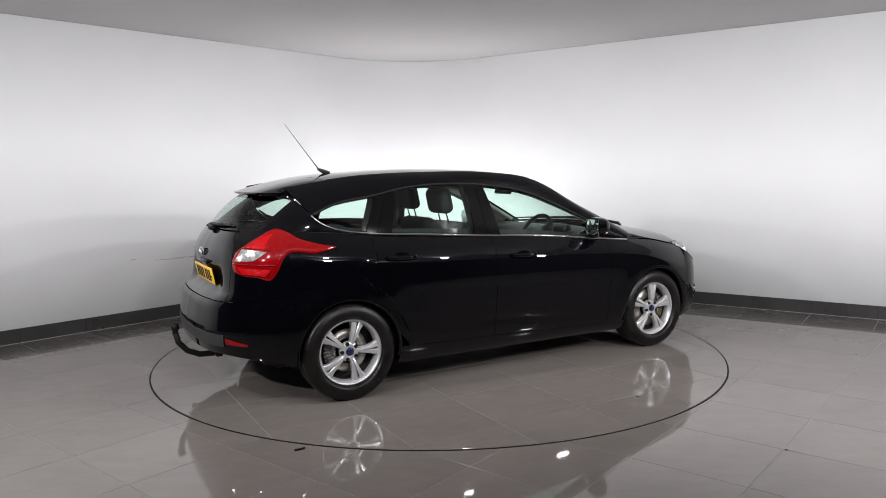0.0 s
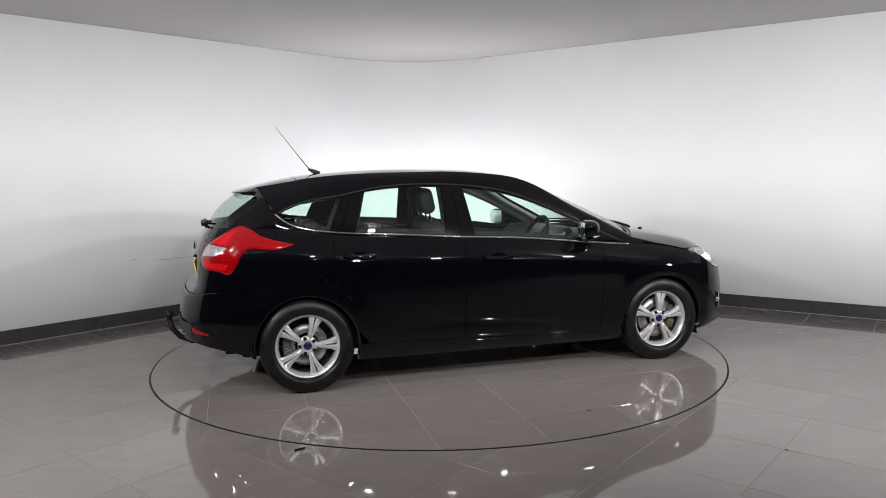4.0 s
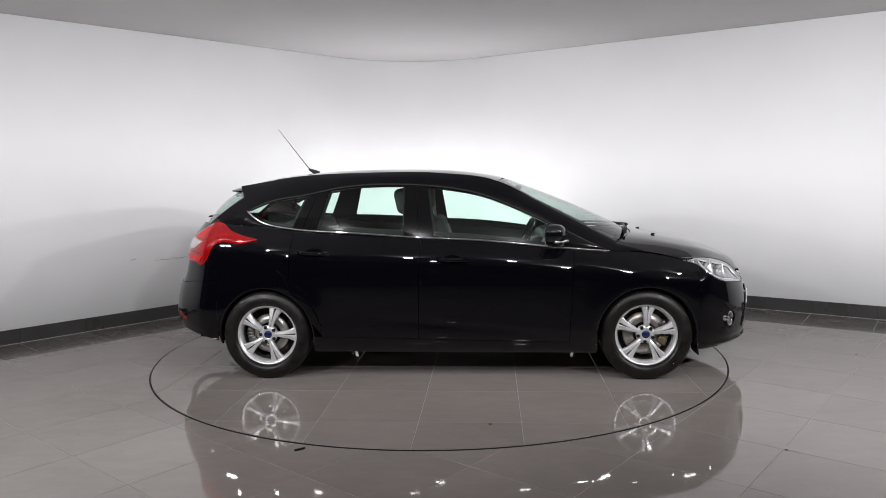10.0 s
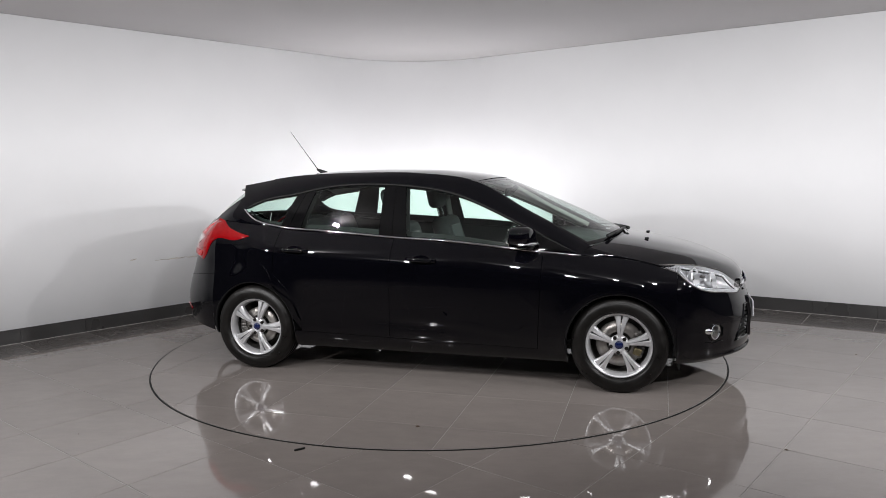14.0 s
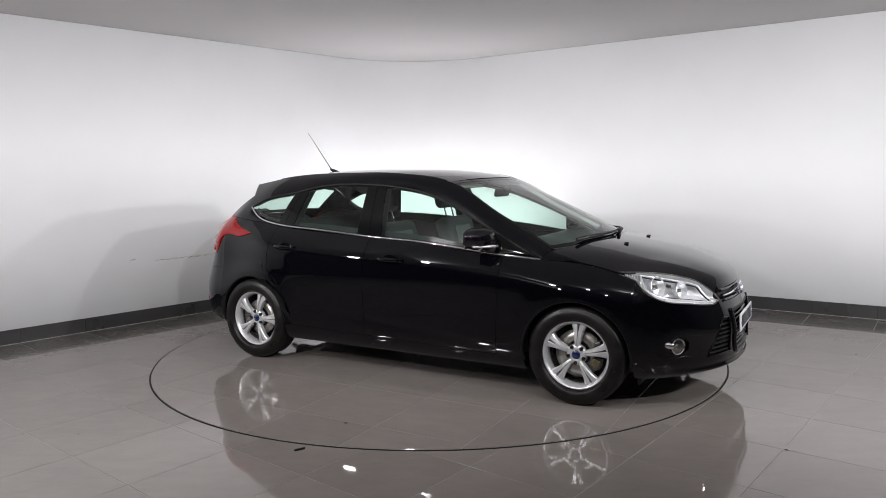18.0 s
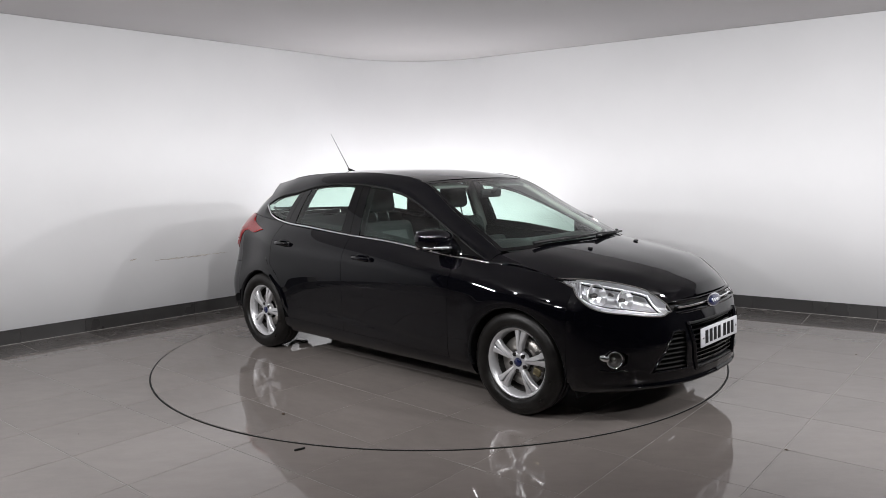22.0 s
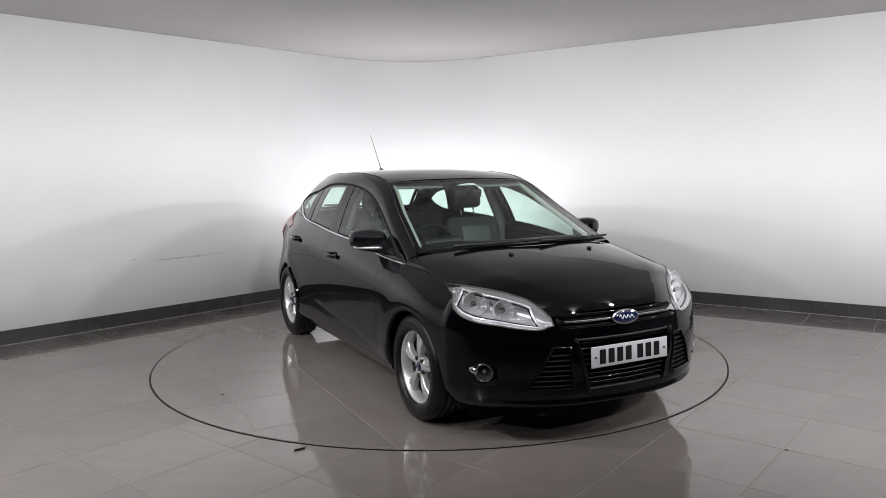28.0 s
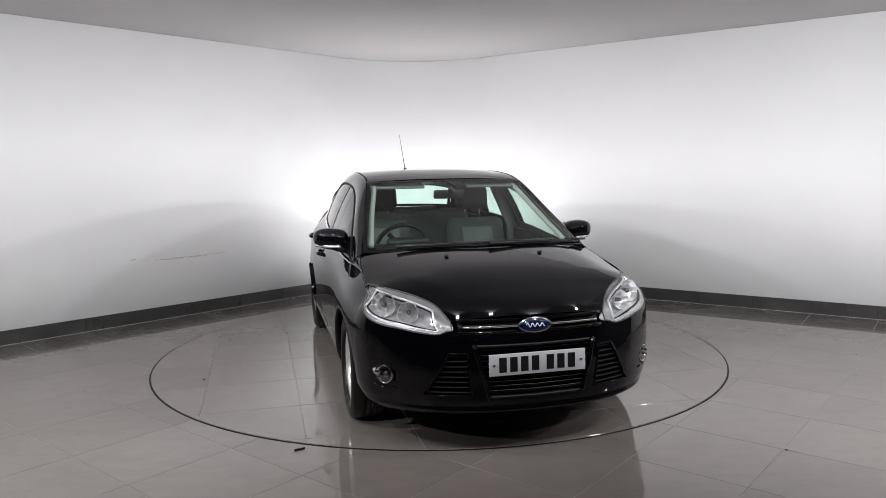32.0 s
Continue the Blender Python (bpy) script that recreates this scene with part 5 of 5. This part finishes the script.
# ---- tiles, skirting and border ----
def clip(poly, n, d):
    """Keep the part of a flat polygon with n . p <= d."""
    out = []
    for a, b in zip(poly, poly[1:] + poly[:1]):
        fa, fb = n[0] * a[0] + n[1] * a[1] - d, n[0] * b[0] + n[1] * b[1] - d
        if fa <= 0:
            out.append(a)
        if fa * fb < 0:
            k = fa / (fa - fb)
            out.append((a[0] + (b[0] - a[0]) * k, a[1] + (b[1] - a[1]) * k))
    return out


def slab(name, poly, z0, z1, material, parent):
    """A thin tile with a small bevel; its origin lies at its middle."""
    cx, cy = sum(p[0] for p in poly) / len(poly), sum(p[1] for p in poly) / len(poly)
    n = len(poly)
    verts, faces = [], []
    for z, k in ((z0, 1.0), (z1 - 0.001, 1.0), (z1, 0.0)):
        for x, y in poly:
            dx, dy = x - cx, y - cy
            r = math.hypot(dx, dy)
            f = 1 - (0.0012 / max(r, 0.01) if k == 0 else 0)
            verts.append((dx * f, dy * f, z))
    for lvl in (0, 1):
        for i in range(n):
            a, b = lvl * n + i, lvl * n + (i + 1) % n
            faces.append((a, b, b + n, a + n))
    faces.append(tuple(range(2 * n, 3 * n)))
    me = bpy.data.meshes.new(name)
    me.from_pydata(verts, [], faces)
    me.materials.append(material)
    ob = new(name, me)
    ob.location = (cx, cy, 0)
    ob.parent = parent
    return ob


JOINT = 0.0030
GRID = 0.600
# plate of the turntable: the joints run along and across the car
for i in range(-4, 4):
    for j in range(-4, 4):
        x0, y0 = i * GRID, j * GRID
        poly = [(x0 + JOINT / 2, y0 + JOINT / 2), (x0 + GRID - JOINT / 2, y0 + JOINT / 2), (x0 + GRID - JOINT / 2, y0 + GRID - JOINT / 2), (x0 + JOINT / 2, y0 + GRID - JOINT / 2)]
        for k in range(96):
            a = 2 * math.pi * (k + 0.5) / 96
            poly = clip(poly, (math.cos(a), math.sin(a)), (RADIUS - 0.013) * math.cos(math.pi / 96))
            if len(poly) < 3:
                break
        if len(poly) >= 3:
            slab("tile", poly, 0.001, 0.005, TILE, turntable)

BORDER_L, BORDER_R = 0.50, 0.60
EDGE_L = CORNER.dot(-NORM_L) - BORDER_L
EDGE_R = CORNER.dot(-NORM_R) - BORDER_R
# the hall: square tiles laid nearly along the walls
TURN = 50.6
PITCH_TILE = 0.580
ca, sa = math.cos(radians(TURN)), math.sin(radians(TURN))
OFF_U, OFF_V = -0.045, 0.070
far_v, far_f = [], []
for i in range(-20, 20):
    for j in range(-20, 20):
        u0, v0 = OFF_U + i * PITCH_TILE, OFF_V + j * PITCH_TILE
        poly = []
        for du, dv in ((0, 0), (1, 0), (1, 1), (0, 1)):
            u = u0 + du * PITCH_TILE + (JOINT / 2 if du == 0 else -JOINT / 2)
            v = v0 + dv * PITCH_TILE + (JOINT / 2 if dv == 0 else -JOINT / 2)
            poly.append((u * ca - v * sa, u * sa + v * ca))
        cx, cy = sum(p[0] for p in poly) / 4, sum(p[1] for p in poly) / 4
        if max(math.hypot(*p) for p in poly) < RADIUS - 0.02:
            continue
        near = -5.6 < cx < 6.0 and -6.2 < cy < 4.2
        if not near and not (-6.0 < cx < 6.5 and -9.4 < cy < 4.2):
            continue
        poly = clip(poly, -NORM_L, EDGE_L - JOINT / 2)
        if len(poly) >= 3:
            poly = clip(poly, -NORM_R, EDGE_R - JOINT / 2)
        if len(poly) >= 3 and near:
            slab("tile", poly, -0.006, 0.0, TILE, floor_ob)
        elif len(poly) >= 3:
            # behind the camera: the rest of the tiles, joined
            n, n0 = len(poly), len(far_v)
            far_v += [(x, y, z) for z in (-0.006, 0.0) for x, y in poly]
            far_f += [(n0 + k, n0 + (k + 1) % n, n0 + n + (k + 1) % n, n0 + n + k) for k in range(n)] + [tuple(range(n0 + n, n0 + 2 * n))]
me = bpy.data.meshes.new("tile_field")
me.from_pydata(far_v, [], far_f)
me.materials.append(TILE)
far_tiles = new("tile_field", me)
far_tiles.parent = floor_ob
tagged(far_tiles, kind="stuff")

# dark border tiles and skirting along both legs and round the corner
line0, line1 = wall_line(0.0, 24, 5.6), wall_line(0.013, 24, 5.6)


def along(line, s):
    for a, b in zip(line, line[1:]):
        d = (b - a).length
        if s <= d:
            return a + (b - a) * (s / d)
        s -= d
    return line[-1]


total = sum((b - a).length for a, b in zip(line0, line0[1:]))
bmk = wall_strip(wall_line(0.003, 24, 5.6), wall_line(0.0, 24, 5.6), 0.0, 0.120)
skirting = tagged(part("baseboard", bmk, GROUT, smooth=False), "dark grey tiled skirting along the foot of the white wall", "baseboard", kind="structure")
part("foot_joint", wall_strip(wall_line(0.018, 24, 5.6), wall_line(0.012, 24, 5.6), 0.0, 0.004), GROUT, skirting, "thin pale grout line at the foot of the skirting", smooth=False)
STEP = 0.555
START = 0.16
k = 0
while START + k * STEP < total - 0.05:
    s0, s1 = START + k * STEP + 0.0015, min(START + (k + 1) * STEP - 0.0015, total)
    n = 5
    front = [along(line1, s0 * 1.0 + (s1 - s0) * t / n) for t in range(n + 1)]
    back = [along(line0, s0 + (s1 - s0) * t / n) for t in range(n + 1)]
    bm = wall_strip(front, back, 0.003, 0.129)
    part("skirting_tile", bm, SKIRT, skirting, smooth=False)
    k += 1
# border tiles lie on each leg, cut square to the wall
for nrm, dr, width_b, edge, first in ((NORM_L, DIR_L, BORDER_L, EDGE_L, 0.30), (NORM_R, DIR_R, BORDER_R, EDGE_R, 0.36)):
    other = (-NORM_R, CORNER.dot(-NORM_R)) if nrm is NORM_L else (-NORM_L, EDGE_L)
    for k in range(-3, 11):
        a = CORNER + dr * (first + k * 0.575 + 0.002)
        b = CORNER + dr * (first + (k + 1) * 0.575 - 0.002)
        poly = [tuple(a + nrm * 0.014), tuple(b + nrm * 0.014), tuple(b + nrm * width_b), tuple(a + nrm * width_b)]
        area = sum(p[0] * q[1] - q[0] * p[1] for p, q in zip(poly, poly[1:] + poly[:1]))
        if area < 0:
            poly = poly[::-1]
        poly = clip(poly, tuple(other[0]), other[1] - 0.002)
        if len(poly) >= 3:
            slab("border_tile", poly, -0.006, 0.0, DARKTILE, floor_ob)


# ---- what moves: the turntable carries the car round ----
ANGLES = hermite([0, 6, 9, 13, 19, 23, 25, 28, 30, 32], [29.632, 9.351, -0.541, -13.307, -32.966, -46.325, -52.79, -62.656, -69.299, -75.954])
CAR_X, CAR_Y = 0.166, -0.059


def motions():
    rows_t, rows_c = [], []
    for k in range(0, 33):
        a = ANGLES(k)
        m = pose(0, 0, 0, 0, 0, a)
        rows_t.append((float(k), m))
        rows_c.append((float(k), m @ pose(CAR_X, CAR_Y, 0.005)))
    walk(turntable, rows_t)
    walk(car, rows_c)


motions()
